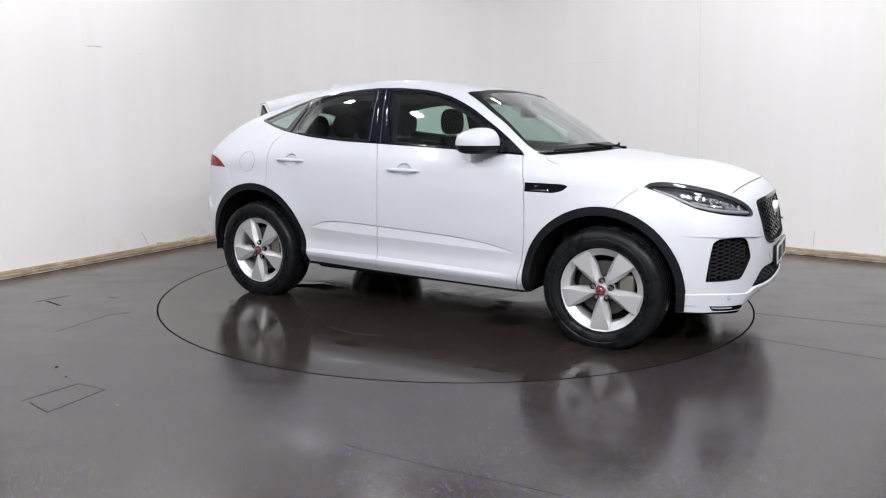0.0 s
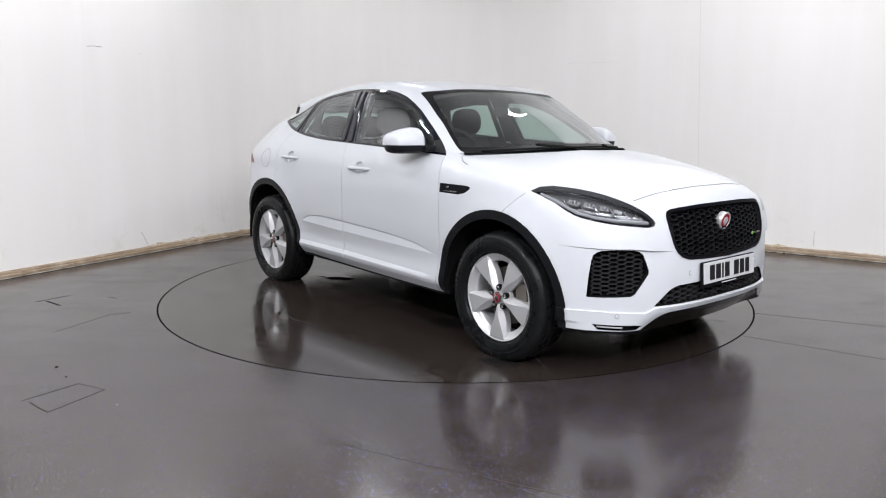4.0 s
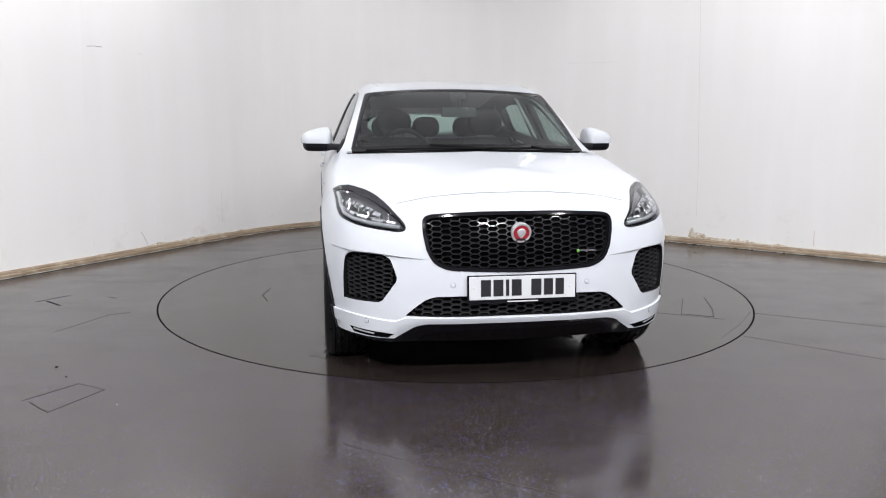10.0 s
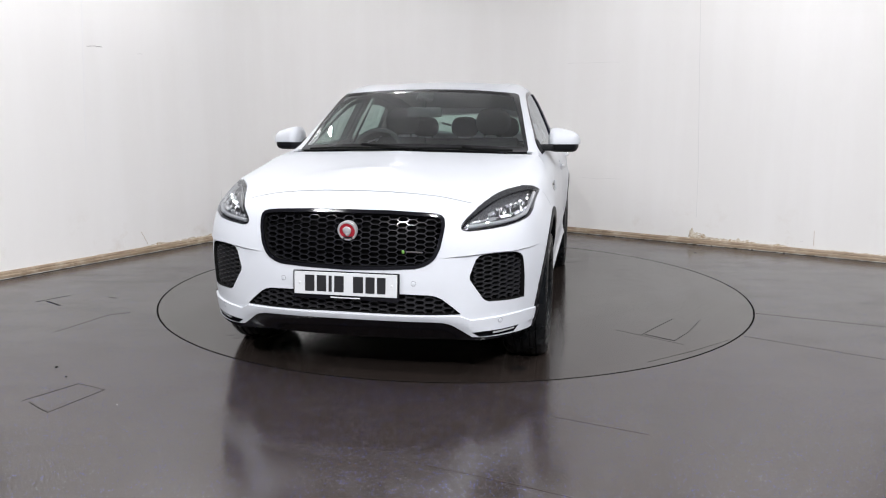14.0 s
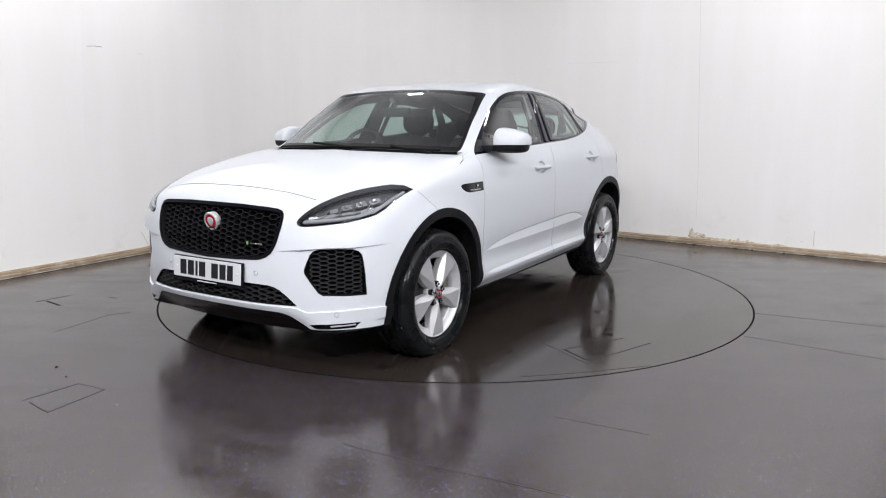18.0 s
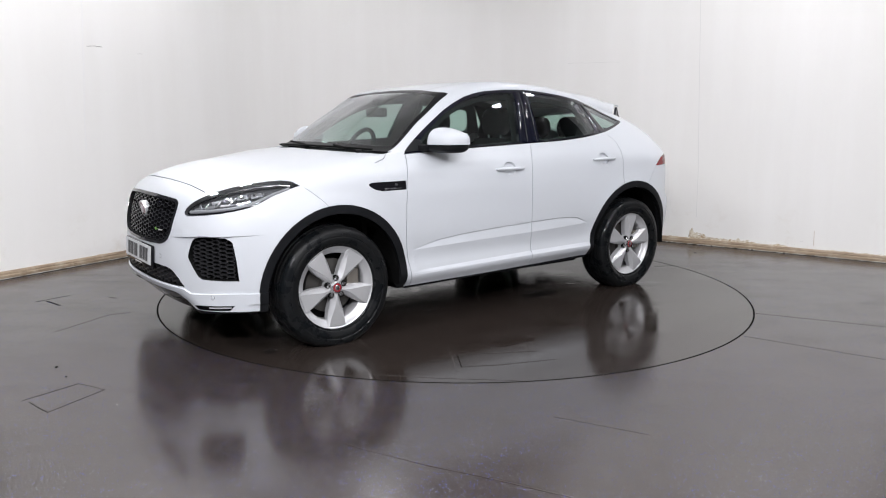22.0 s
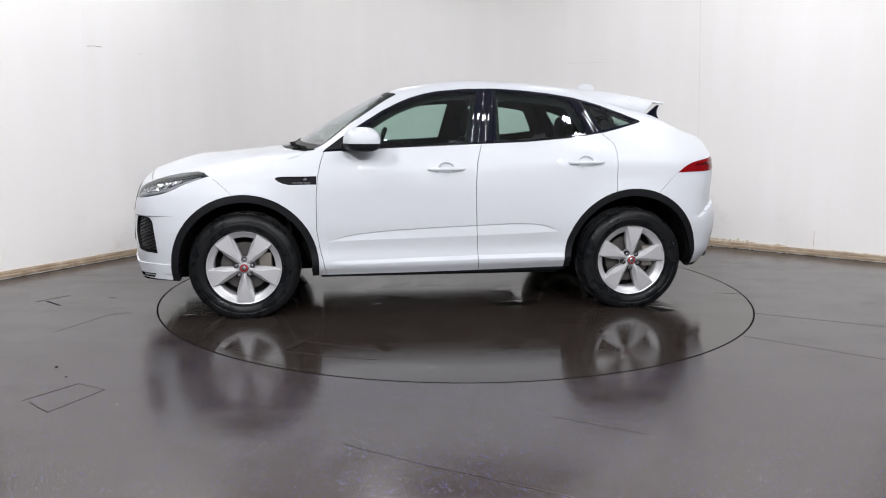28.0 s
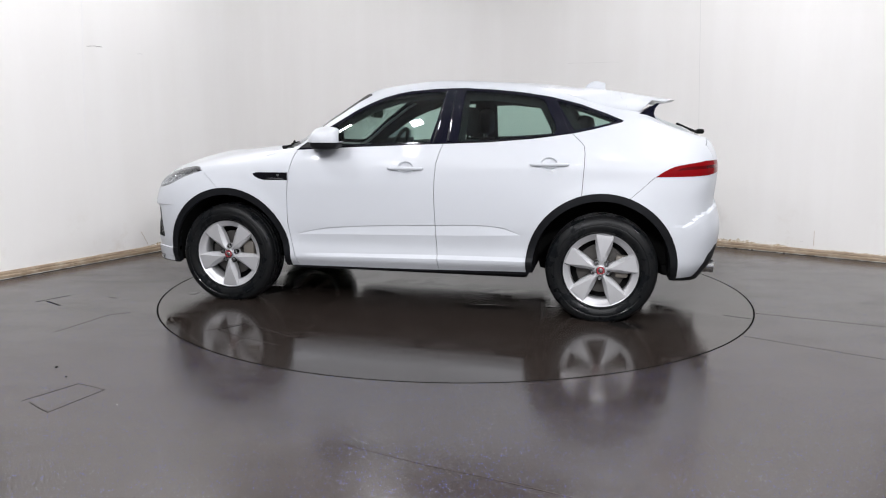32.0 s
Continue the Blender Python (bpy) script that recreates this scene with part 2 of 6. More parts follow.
def tube_bm(points, radius, seg=8, close=False):
    """A round bar along points."""
    bm = bmesh.new()
    pts = [Vector(p) for p in points]
    n = len(pts)
    rings = []
    up = Vector((0.13, 0.21, 0.97))
    for i, p in enumerate(pts):
        d = (pts[(i + 1) % n] - pts[i - 1]) if close else (pts[min(i + 1, n - 1)] - pts[max(i - 1, 0)])
        d.normalize()
        s = d.cross(up).normalized()
        w = s.cross(d)
        rings.append([bm.verts.new(p + radius * (math.cos(a) * s + math.sin(a) * w)) for a in (2 * math.pi * k / seg for k in range(seg))])
    for i in range(n if close else n - 1):
        a, b = rings[i], rings[(i + 1) % n]
        for k in range(seg):
            bm.faces.new((a[k], a[(k + 1) % seg], b[(k + 1) % seg], b[k]))
    if not close:
        bm.faces.new(rings[0][::-1])
        bm.faces.new(rings[-1])
    bmesh.ops.recalc_face_normals(bm, faces=bm.faces)
    return bm


# ================= the room =================
def wall_line():
    """The foot of the back walls: a left wall, a wide rounded corner, a right wall."""
    corner = Vector((-1.235, 4.90))
    to_left = (Vector((-3.86, 0.0)) - corner).normalized()
    to_right = (Vector((4.15, 1.12)) - corner).normalized()
    half = to_left.angle(to_right) / 2
    radius = 2.3
    reach = radius / math.tan(half)
    a, b = corner + to_left * reach, corner + to_right * reach
    middle = corner + (to_left + to_right).normalized() * (radius / math.sin(half))
    a0 = math.atan2(a.y - middle.y, a.x - middle.x)
    a1 = math.atan2(b.y - middle.y, b.x - middle.x)
    if a1 > a0:
        a1 -= 2 * math.pi
    arc = [middle + radius * Vector((math.cos(a0 + (a1 - a0) * i / 28), math.sin(a0 + (a1 - a0) * i / 28))) for i in range(29)]
    far_left = corner + to_left * 13.5
    far_right = corner + to_right * 10.5
    return far_left, arc, far_right


FAR_L, ARC, FAR_R = wall_line()


def side_normals(path):
    out = []
    for i in range(len(path)):
        d = (path[min(i + 1, len(path) - 1)] - path[max(i - 1, 0)]).normalized()
        out.append(Vector((-d.y, d.x)))
    return out


def strip_bm(path, z0, z1, inner, outer):
    """An upright strip along a plan path; inner and outer are offsets to the path's left side."""
    bm = bmesh.new()
    cols = []
    for p, nrm in zip(path, side_normals(path)):
        q0, q1 = p + nrm * inner, p + nrm * outer
        cols.append([bm.verts.new((q.x, q.y, z)) for q, z in ((q0, z0), (q0, z1), (q1, z1), (q1, z0))])
    for a, b in zip(cols, cols[1:]):
        for k in range(4):
            bm.faces.new((a[k], a[(k + 1) % 4], b[(k + 1) % 4], b[k]))
    bm.faces.new(cols[0])
    bm.faces.new(cols[-1][::-1])
    bmesh.ops.recalc_face_normals(bm, faces=bm.faces)
    return bm


def moulding_bm(path, profile):
    """A moulding with the given section (offset from the wall, height) along a plan path."""
    bm = bmesh.new()
    cols = []
    for p, nrm in zip(path, side_normals(path)):
        cols.append([bm.verts.new(((p + nrm * (d - .0005)).x, (p + nrm * (d - .0005)).y, z)) for d, z in profile])
    k = len(profile)
    for a, b in zip(cols, cols[1:]):
        for i in range(k):
            bm.faces.new((a[i], a[(i + 1) % k], b[(i + 1) % k], b[i]))
    bmesh.ops.recalc_face_normals(bm, faces=bm.faces)
    return bm


def build_room():
    def setting(name, bm, mat, label, category="wall", smooth=False):
        return tagged(part(name, bm, mat, smooth=smooth), label, category, kind="structure")

    mid_l, mid_r = ARC[0] + (FAR_L - ARC[0]).normalized() * 3.1, ARC[-1] + (FAR_R - ARC[-1]).normalized() * 4.3
    # unseen ends and backs, added dark so glass and gloss reflect a dark room
    setting("unseen_wall_west", strip_bm([FAR_L, mid_l], 0, CEIL_Z, 0, 0.15), UNSEEN_DARK, "unseen wall added to close the room, dark to keep reflections dark")
    setting("unseen_wall_east", strip_bm([mid_r, FAR_R], 0, CEIL_Z, 0, 0.15), UNSEEN_DARK, "unseen wall added to close the room, dark to keep reflections dark")
    setting("wall_west", strip_bm([mid_l, ARC[0]], 0, CEIL_Z, 0, 0.15), WALL, "white painted plaster wall with scuffs and stains")
    setting("wall_corner", strip_bm(ARC, 0, CEIL_Z, 0, 0.15), WALL, "rounded white painted wall corner", smooth=True)
    setting("wall_east", strip_bm([ARC[-1], mid_r], 0, CEIL_Z, 0, 0.15), WALL, "white painted wall with flaking plaster at its foot")
    back_a, back_b = FAR_R.copy(), FAR_L.copy()
    low = Vector((0.8, -9.2))
    setting("unseen_wall_south_east", strip_bm([back_a, low], 0, CEIL_Z, 0, 0.15), UNSEEN_DARK, "unseen wall added to close the room, dark to keep reflections dark")
    setting("unseen_wall_south_west", strip_bm([low, back_b], 0, CEIL_Z, 0, 0.15), UNSEEN_DARK, "unseen wall added to close the room, dark to keep reflections dark")

    # floor: one sheet with a round hole for the turntable
    bm = bmesh.new()
    seg = 160
    inner = [bm.verts.new(((DISC_R + 0.008) * math.cos(2 * math.pi * i / seg), (DISC_R + 0.008) * math.sin(2 * math.pi * i / seg), 0)) for i in range(seg)]
    deep = [bm.verts.new((v.co.x, v.co.y, -0.05)) for v in inner]
    outer = [bm.verts.new((14 * math.cos(2 * math.pi * i / seg), 14 * math.sin(2 * math.pi * i / seg), 0)) for i in range(seg)]
    for i in range(seg):
        j = (i + 1) % seg
        bm.faces.new((inner[i], outer[i], outer[j], inner[j]))
        bm.faces.new((deep[i], inner[i], inner[j], deep[j]))
    setting("floor", bm, FLOOR, "dark wet vinyl floor with pale and blue flecks", "floor")
    setting("floor_pit", lathe_bm([(DISC_R + 0.1, -0.06), (DISC_R + 0.1, -0.05)], 96, "Z"), SEAM, "black pit under the turntable", "floor")

    bm = box_bm((24, 24, 0.1), (0, 0, CEIL_Z + 0.05))
    setting("ceiling", bm, CEILING, "plain white ceiling", "ceiling")

    # skirting: a low moulded board, thick at its foot, with a bead along its top
    profile = [(0.0, 0.009), (-0.034, 0.009), (-0.036, 0.014), (-0.036, 0.030), (-0.031, 0.035), (-0.027, 0.037), (-0.026, 0.050), (-0.022, 0.055), (-0.018, 0.062), (-0.010, 0.064), (0.0, 0.064)]
    for name, path in (("baseboard_west", [FAR_L, ARC[0]]), ("baseboard_corner", ARC), ("baseboard_east", [ARC[-1], FAR_R])):
        setting(name, moulding_bm(path, profile), WOOD, "worn bare wooden skirting board", "skirting")


build_room()


def turntable():
    base = new("turntable")
    tagged(base, "round turntable flush with the floor, wet dark vinyl", "turntable")
    seg = 160
    bm = lathe_bm([(0.0001, 0.0), (1.0, 0.0), (DISC_R - 0.003, 0.0), (DISC_R, -0.003), (DISC_R, -0.045)], seg, "Z")
    part("disc", bm, DISC, base, smooth=False)
    return base


TABLE = turntable()


# ================= the car =================
# Car space: x ahead, y to its left, z up, the origin on the ground midway between the axles.
CAR = new("car")
tagged(CAR, "white sport utility car with black arch trim, on the turntable", "car")
AXLE = 1.341
HUB_Z = 0.344

# Level curves of the left half of the shell, from the front centre round the corner and along the side to the rear centre.
LEVELS = [
    # underside lip
    [(2.05, 0, .225), (2.04, .25, .225), (2.02, .46, .228), (2.050, .637, .245), (1.955, .768, .253), (1.81, .857, .260), (1.55, .86, .262), (1.2, .87, .270), (.86, .875, .278), (.56, .88, .282), (.2, .88, .285), (-.25, .88, .292), (-.85, .88, .305), (-1.3, .88, .31), (-1.65, .86, .30), (-1.86, .76, .27), (-1.98, .58, .25), (-2.04, .3, .24), (-2.05, 0, .24)],
    # lip of the bumpers and the sill
    [(2.17, 0, .352), (2.16, .25, .352), (2.125, .46, .348), (2.07, .63, .335), (1.965, .775, .335), (1.82, .868, .34), (1.56, .915, .345), (1.2, .92, .35), (.86, .918, .35), (.56, .918, .352), (.2, .918, .355), (-.25, .919, .36), (-.85, .921, .37), (-1.3, .925, .38), (-1.66, .905, .38), (-1.93, .79, .37), (-2.06, .6, .36), (-2.11, .3, .36), (-2.12, 0, .36)],
    [(2.188, 0, .46), (2.178, .25, .46), (2.14, .46, .46), (2.078, .64, .46), (1.972, .79, .46), (1.825, .882, .46), (1.56, .932, .46), (1.2, .932, .46), (.86, .912, .46), (.56, .906, .46), (.2, .906, .46), (-.25, .908, .46), (-.85, .914, .47), (-1.3, .935, .48), (-1.66, .915, .48), (-1.945, .803, .48), (-2.09, .61, .48), (-2.14, .3, .48), (-2.15, 0, .48)],
    [(2.185, 0, .62), (2.175, .25, .62), (2.137, .47, .62), (2.075, .65, .62), (1.975, .80, .62), (1.83, .89, .62), (1.56, .942, .62), (1.2, .942, .62), (.86, .930, .62), (.56, .926, .62), (.2, .926, .62), (-.25, .928, .62), (-.85, .934, .62), (-1.3, .946, .62), (-1.66, .925, .62), (-1.955, .81, .62), (-2.10, .615, .62), (-2.155, .3, .62), (-2.165, 0, .62)],
    [(2.165, 0, .76), (2.155, .25, .76), (2.12, .47, .755), (2.065, .64, .75), (1.97, .79, .75), (1.83, .88, .75), (1.56, .935, .77), (1.2, .942, .77), (.86, .935, .77), (.56, .932, .77), (.2, .933, .77), (-.25, .935, .77), (-.85, .938, .77), (-1.3, .945, .77), (-1.66, .918, .77), (-1.945, .80, .77), (-2.075, .60, .77), (-2.12, .3, .77), (-2.125, 0, .77)],
    [(2.12, 0, .885), (2.11, .25, .884), (2.08, .45, .875), (2.035, .61, .858), (1.95, .745, .852), (1.82, .845, .862), (1.56, .905, .89), (1.2, .928, .90), (.86, .930, .90), (.56, .931, .90), (.2, .932, .90), (-.25, .932, .91), (-.85, .930, .92), (-1.3, .926, .93), (-1.66, .898, .93), (-1.94, .79, .93), (-2.075, .595, .93), (-2.12, .3, .93), (-2.13, 0, .93)],
    # shoulder; at the front the bonnet's leading edge
    [(2.055, 0, .962), (2.045, .22, .957), (2.02, .42, .938), (1.975, .565, .918), (1.885, .70, .918), (1.76, .795, .932), (1.54, .868, .965), (1.2, .90, .995), (.86, .906, 1.01), (.56, .908, 1.015), (.2, .912, 1.02), (-.25, .914, 1.03), (-.85, .910, 1.05), (-1.3, .898, 1.06), (-1.65, .865, 1.06), (-1.92, .775, 1.06), (-2.065, .585, 1.06), (-2.12, .3, 1.06), (-2.13, 0, 1.06)],
    # waist: bonnet edge, foot of the windows, top of the tail
    [(1.965, 0, 1.005), (1.955, .20, 1.001), (1.925, .38, .985), (1.875, .51, .968), (1.785, .635, .972), (1.67, .725, .988), (1.48, .795, 1.018), (1.18, .835, 1.062), (.84, .838, 1.104), (.56, .845, 1.119), (.2, .853, 1.135), (-.25, .857, 1.156), (-.85, .835, 1.192), (-1.24, .765, 1.252), (-1.62, .695, 1.265), (-1.86, .645, 1.205), (-2.01, .50, 1.185), (-2.065, .28, 1.18), (-2.075, 0, 1.178)],
    # upper edge: bonnet, screen pillar, roof rail, edge of the rear window
    [(1.88, 0, 1.035), (1.87, .16, 1.032), (1.83, .31, 1.022), (1.765, .42, 1.010), (1.675, .525, 1.015), (1.57, .60, 1.03), (1.42, .665, 1.055), (1.16, .725, 1.092), (.887, .767, 1.117), (.565, .703, 1.325), (.235, .642, 1.503), (-.25, .652, 1.545), (-.85, .636, 1.507), (-1.28, .600, 1.405), (-1.60, .565, 1.345), (-1.80, .52, 1.265), (-1.93, .40, 1.235), (-1.975, .21, 1.225), (-1.985, 0, 1.222)],
    [(1.80, 0, 1.058), (1.785, .11, 1.056), (1.745, .21, 1.05), (1.68, .29, 1.045), (1.595, .36, 1.052), (1.50, .405, 1.065), (1.375, .44, 1.082), (1.20, .45, 1.105), (1.03, .44, 1.128), (.665, .385, 1.352), (.285, .345, 1.533), (-.25, .36, 1.597), (-.85, .36, 1.575), (-1.28, .345, 1.500), (-1.58, .33, 1.395), (-1.75, .30, 1.315), (-1.86, .23, 1.28), (-1.90, .12, 1.27), (-1.91, 0, 1.267)],
    # centre line
    [(1.73, 0, 1.073), (1.715, 0, 1.075), (1.68, 0, 1.08), (1.62, 0, 1.088), (1.545, 0, 1.096), (1.46, 0, 1.103), (1.34, 0, 1.115), (1.20, 0, 1.127), (1.085, 0, 1.136), (.70, 0, 1.362), (.30, 0, 1.541), (-.25, 0, 1.610), (-.85, 0, 1.590), (-1.28, 0, 1.517), (-1.56, 0, 1.415), (-1.70, 0, 1.345), (-1.79, 0, 1.312), (-1.825, 0, 1.30), (-1.84, 0, 1.296)],
]


def spline(points, n, params):
    """A smooth curve through points (rows), sampled at n+1 even steps of its own parameter: monotone cubic, no overshoot."""
    p = np.array(points, float)
    h = np.diff(params)[:, None]
    d = np.diff(p, axis=0) / h
    m = np.zeros_like(p)
    m[0], m[-1] = d[0], d[-1]
    w1, w2 = 2 * h[1:] + h[:-1], h[1:] + 2 * h[:-1]
    same = d[1:] * d[:-1] > 0
    with np.errstate(divide="ignore", invalid="ignore"):
        harm = (w1 + w2) / (w1 / d[:-1] + w2 / d[1:])
    m[1:-1] = np.where(same, harm, 0.0)
    t = n
    i = np.clip(np.searchsorted(params, t, side="right") - 1, 0, len(p) - 2)
    hh = (params[i + 1] - params[i])[:, None]
    s = ((t - params[i]) / (params[i + 1] - params[i]))[:, None]
    return ((1 + 2 * s) * (1 - s) ** 2 * p[i] + s * (1 - s) ** 2 * hh * m[i] + s * s * (3 - 2 * s) * p[i + 1] + s * s * (s - 1) * hh * m[i + 1])


def catmull(points, t, params):
    """Finite-difference cubic through points: rounder than the monotone one."""
    p = np.array(points, float)
    h = np.diff(params)[:, None]
    d = np.diff(p, axis=0) / h
    m = np.zeros_like(p)
    m[0], m[-1] = d[0], d[-1]
    m[1:-1] = (h[1:] * d[:-1] + h[:-1] * d[1:]) / (h[1:] + h[:-1])
    i = np.clip(np.searchsorted(params, t, side="right") - 1, 0, len(p) - 2)
    hh = (params[i + 1] - params[i])[:, None]
    s = ((t - params[i]) / (params[i + 1] - params[i]))[:, None]
    return ((1 + 2 * s) * (1 - s) ** 2 * p[i] + s * (1 - s) ** 2 * hh * m[i] + s * s * (3 - 2 * s) * p[i + 1] + s * s * (s - 1) * hh * m[i + 1])


def knots(rows):
    """Chord-length parameters, square-rooted, averaged over several curves."""
    p = np.array(rows, float)
    d = np.sqrt(np.linalg.norm(np.diff(p, axis=1), axis=2)).mean(axis=0)
    return np.concatenate([[0], np.cumsum(d)])


def even(params, per):
    return np.concatenate([np.linspace(a, b, k, endpoint=False) for a, b, k in zip(params, params[1:], per)] + [[params[-1]]])


def shell_grid():
    """The left half of the shell as a grid of points [level][station]."""
    lv = np.array(LEVELS, float)
    ku = knots(lv[2:9])
    tu = even(ku, [8, 8, 7, 7, 8, 9, 10, 9, 12, 11, 12, 14, 12, 10, 9, 8, 8, 8])
    rows = np.array([catmull(r, tu, ku) if k < 8 else spline(r, tu, ku) for k, r in enumerate(lv)])
    kv = knots(rows.transpose(1, 0, 2)[::6])
    tv = even(kv, [6, 7, 8, 8, 8, 7, 8, 12, 12, 10])
    g = np.array([catmull(rows[:, k], tv, kv) for k in range(rows.shape[1])]).transpose(1, 0, 2)
    # even out the bonnet's skin
    x, lev = g[:, :, 0], np.arange(len(g))[:, None] * np.ones(g.shape[1])
    w = np.clip((x - 1.16) / .10, 0, 1) * np.clip((lev - 46) / 4, 0, 1) * np.clip((2.02 - x) / .06, 0, 1)
    flip = np.array([1, -1, 1.0])
    for _ in range(45):
        up = np.concatenate([g[1:], g[-2:-1] * flip])
        down = np.concatenate([g[:1], g[:-1]])
        ahead = np.concatenate([g[:, 1:2] * flip, g[:, :-1]], axis=1)
        behind = np.concatenate([g[:, 1:], g[:, -1:]], axis=1)
        g = g + (.6 * w)[:, :, None] * ((up + down + ahead + behind) / 4 - g)
    back = g[:, :, 0] < -1.75
    g[:, :, 0] = np.where(back, -1.75 + (g[:, :, 0] + 1.75) * .962, g[:, :, 0])
    return g


GRID = shell_grid()


# ---- cutting the shell into panels ----
SIDE = (Vector((1, 0, 0)), Vector((0, 0, 1)))            # seen from the side: x, z
FRONT = (Vector((0, 1, 0)), Vector((0, 0, 1)))           # seen from the front or rear: y, z
TOP = (Vector((1, 0, 0)), Vector((0, 1, 0)))             # seen from above: x, y
NOSE = (Vector((-1, 1, 0)) / math.sqrt(2), Vector((0, 0, 1)))   # seen from the front corner
TAIL = (Vector((1, 1, 0)) / math.sqrt(2), Vector((0, 0, 1)))    # seen from the rear corner

TAGS = ["shell", "gap", "door_f", "door_r", "bonnet", "roof", "dlo", "glass_f", "glass_r", "glass_q", "screen", "rear_glass", "clad", "open", "lamp",
        "grille", "grille_frame", "low_grille", "lip", "fog", "vent", "tail", "cowl", "screen_edge", "flap", "valance", "fin", "tailgate", "slot", "tail_dark"]
TAG = {n: i for i, n in enumerate(TAGS)}


def inside(poly, a, b):
    hit = False
    n = len(poly)
    for i in range(n):
        (x0, y0), (x1, y1) = poly[i], poly[i - 1]
        if (y0 > b) != (y1 > b) and a < (x1 - x0) * (b - y0) / (y1 - y0) + x0:
            hit = not hit
    return hit


def offset_poly(poly, d):
    """The outline moved outwards by d."""
    n = len(poly)
    area = sum(poly[i - 1][0] * poly[i][1] - poly[i][0] * poly[i - 1][1] for i in range(n))
    s = 1 if area > 0 else -1
    out = []
    for i in range(n):
        p0, p1, p2 = Vector(poly[i - 1]), Vector(poly[i]), Vector(poly[(i + 1) % n])
        e0, e1 = (p1 - p0).normalized(), (p2 - p1).normalized()
        n0, n1 = Vector((e0.y, -e0.x)) * s, Vector((e1.y, -e1.x)) * s
        m = (n0 + n1).normalized()
        out.append(tuple(p1 + m * (d / max(0.5, m.dot(n0)))))
    return out


def ribbon(line, w):
    """A thin outline round an open line."""
    left, right = [], []
    for i, p in enumerate(line):
        a, b = Vector(line[max(i - 1, 0)]), Vector(line[min(i + 1, len(line) - 1)])
        d = (b - a).normalized()
        nrm = Vector((-d.y, d.x)) * w / 2
        left.append(tuple(Vector(p) + nrm))
        right.append(tuple(Vector(p) - nrm))
    return left + right[::-1]


def rounded(poly, r, seg=4):
    """The outline with rounded corners."""
    out = []
    n = len(poly)
    for i in range(n):
        p0, p1, p2 = Vector(poly[i - 1]), Vector(poly[i]), Vector(poly[(i + 1) % n])
        a, b = (p0 - p1), (p2 - p1)
        k = min(r, a.length * 0.45, b.length * 0.45)
        a, b = p1 + a.normalized() * k, p1 + b.normalized() * k
        for j in range(seg + 1):
            t = j / seg
            out.append(tuple((1 - t) ** 2 * a + 2 * t * (1 - t) * p1 + t * t * b))
    return out


class Shell:
    def __init__(self, grid):
        self.bm = bmesh.new()
        nv, nu = grid.shape[:2]
        vs = [[self.bm.verts.new(p) for p in row] for row in grid]
        for j in range(nv - 1):
            for i in range(nu - 1):
                try:
                    self.bm.faces.new((vs[j][i], vs[j][i + 1], vs[j + 1][i + 1], vs[j + 1][i]))
                except ValueError:
                    pass
        bmesh.ops.remove_doubles(self.bm, verts=self.bm.verts, dist=1e-5)
        self.bm.normal_update()

    def near(self, axes, lo, hi, keep, faces=None):
        out = []
        for f in (self.bm.faces if faces is None else faces):
            c = f.calc_center_median()
            if not keep(c, f.normal):
                continue
            a = [v.co.dot(axes[0]) for v in f.verts]
            if max(a) < lo[0] or min(a) > hi[0]:
                continue
            b = [v.co.dot(axes[1]) for v in f.verts]
            if max(b) < lo[1] or min(b) > hi[1]:
                continue
            out.append(f)
        return out

    def score(self, line, axes, keep, closed=False):
        """Cut the faces along a line, so that edges follow it."""
        pts = list(line) + ([line[0]] if closed else [])
        lo = (min(p[0] for p in pts) - 1e-3, min(p[1] for p in pts) - 1e-3)
        hi = (max(p[0] for p in pts) + 1e-3, max(p[1] for p in pts) + 1e-3)
        pool = self.near(axes, lo, hi, keep)
        for p, q in zip(pts, pts[1:]):
            d = Vector((q[0] - p[0], q[1] - p[1]))
            if d.length < 1e-6:
                continue
            lo2 = (min(p[0], q[0]) - 2e-4, min(p[1], q[1]) - 2e-4)
            hi2 = (max(p[0], q[0]) + 2e-4, max(p[1], q[1]) + 2e-4)
            pool = [f for f in pool if f.is_valid]
            some = self.near(axes, lo2, hi2, lambda c, n: True, pool)
            if not some:
                continue
            no = axes[0] * -d.y + axes[1] * d.x
            co = axes[0] * p[0] + axes[1] * p[1]
            geom = list({e for f in some for e in f.edges}) + list({v for f in some for v in f.verts}) + some
            got = bmesh.ops.bisect_plane(self.bm, geom=geom, plane_co=co, plane_no=no, dist=2e-5)
            known = set(pool)
            pool += [g for g in got["geom"] if isinstance(g, bmesh.types.BMFace) and g not in known]

    def stamp(self, tag, poly, axes, keep, cut=True, only=None):
        """Cut along an outline and give the faces within it a tag."""
        if cut:
            self.score(poly, axes, keep, True)
        lo = (min(p[0] for p in poly), min(p[1] for p in poly))
        hi = (max(p[0] for p in poly), max(p[1] for p in poly))
        k = TAG[tag]
        for f in self.near(axes, lo, hi, keep):
            if only is not None and TAGS[f.material_index] not in only:
                continue
            c = f.calc_center_median()
            if inside(poly, c.dot(axes[0]), c.dot(axes[1])):
                f.material_index = k


def left_side(c, n):
    return c.y > 0.3 and n.y > 0.15


def nose_side(c, n):
    return c.x > 1.3 and n.x + n.y > 0.2


def front_side(c, n):
    return c.x > 1.6 and n.x > 0.1


def tail_side(c, n):
    return c.x < -1.4 and n.y - n.x > 0.2


def rear_side(c, n):
    return c.x < -1.4 and n.x < -0.1


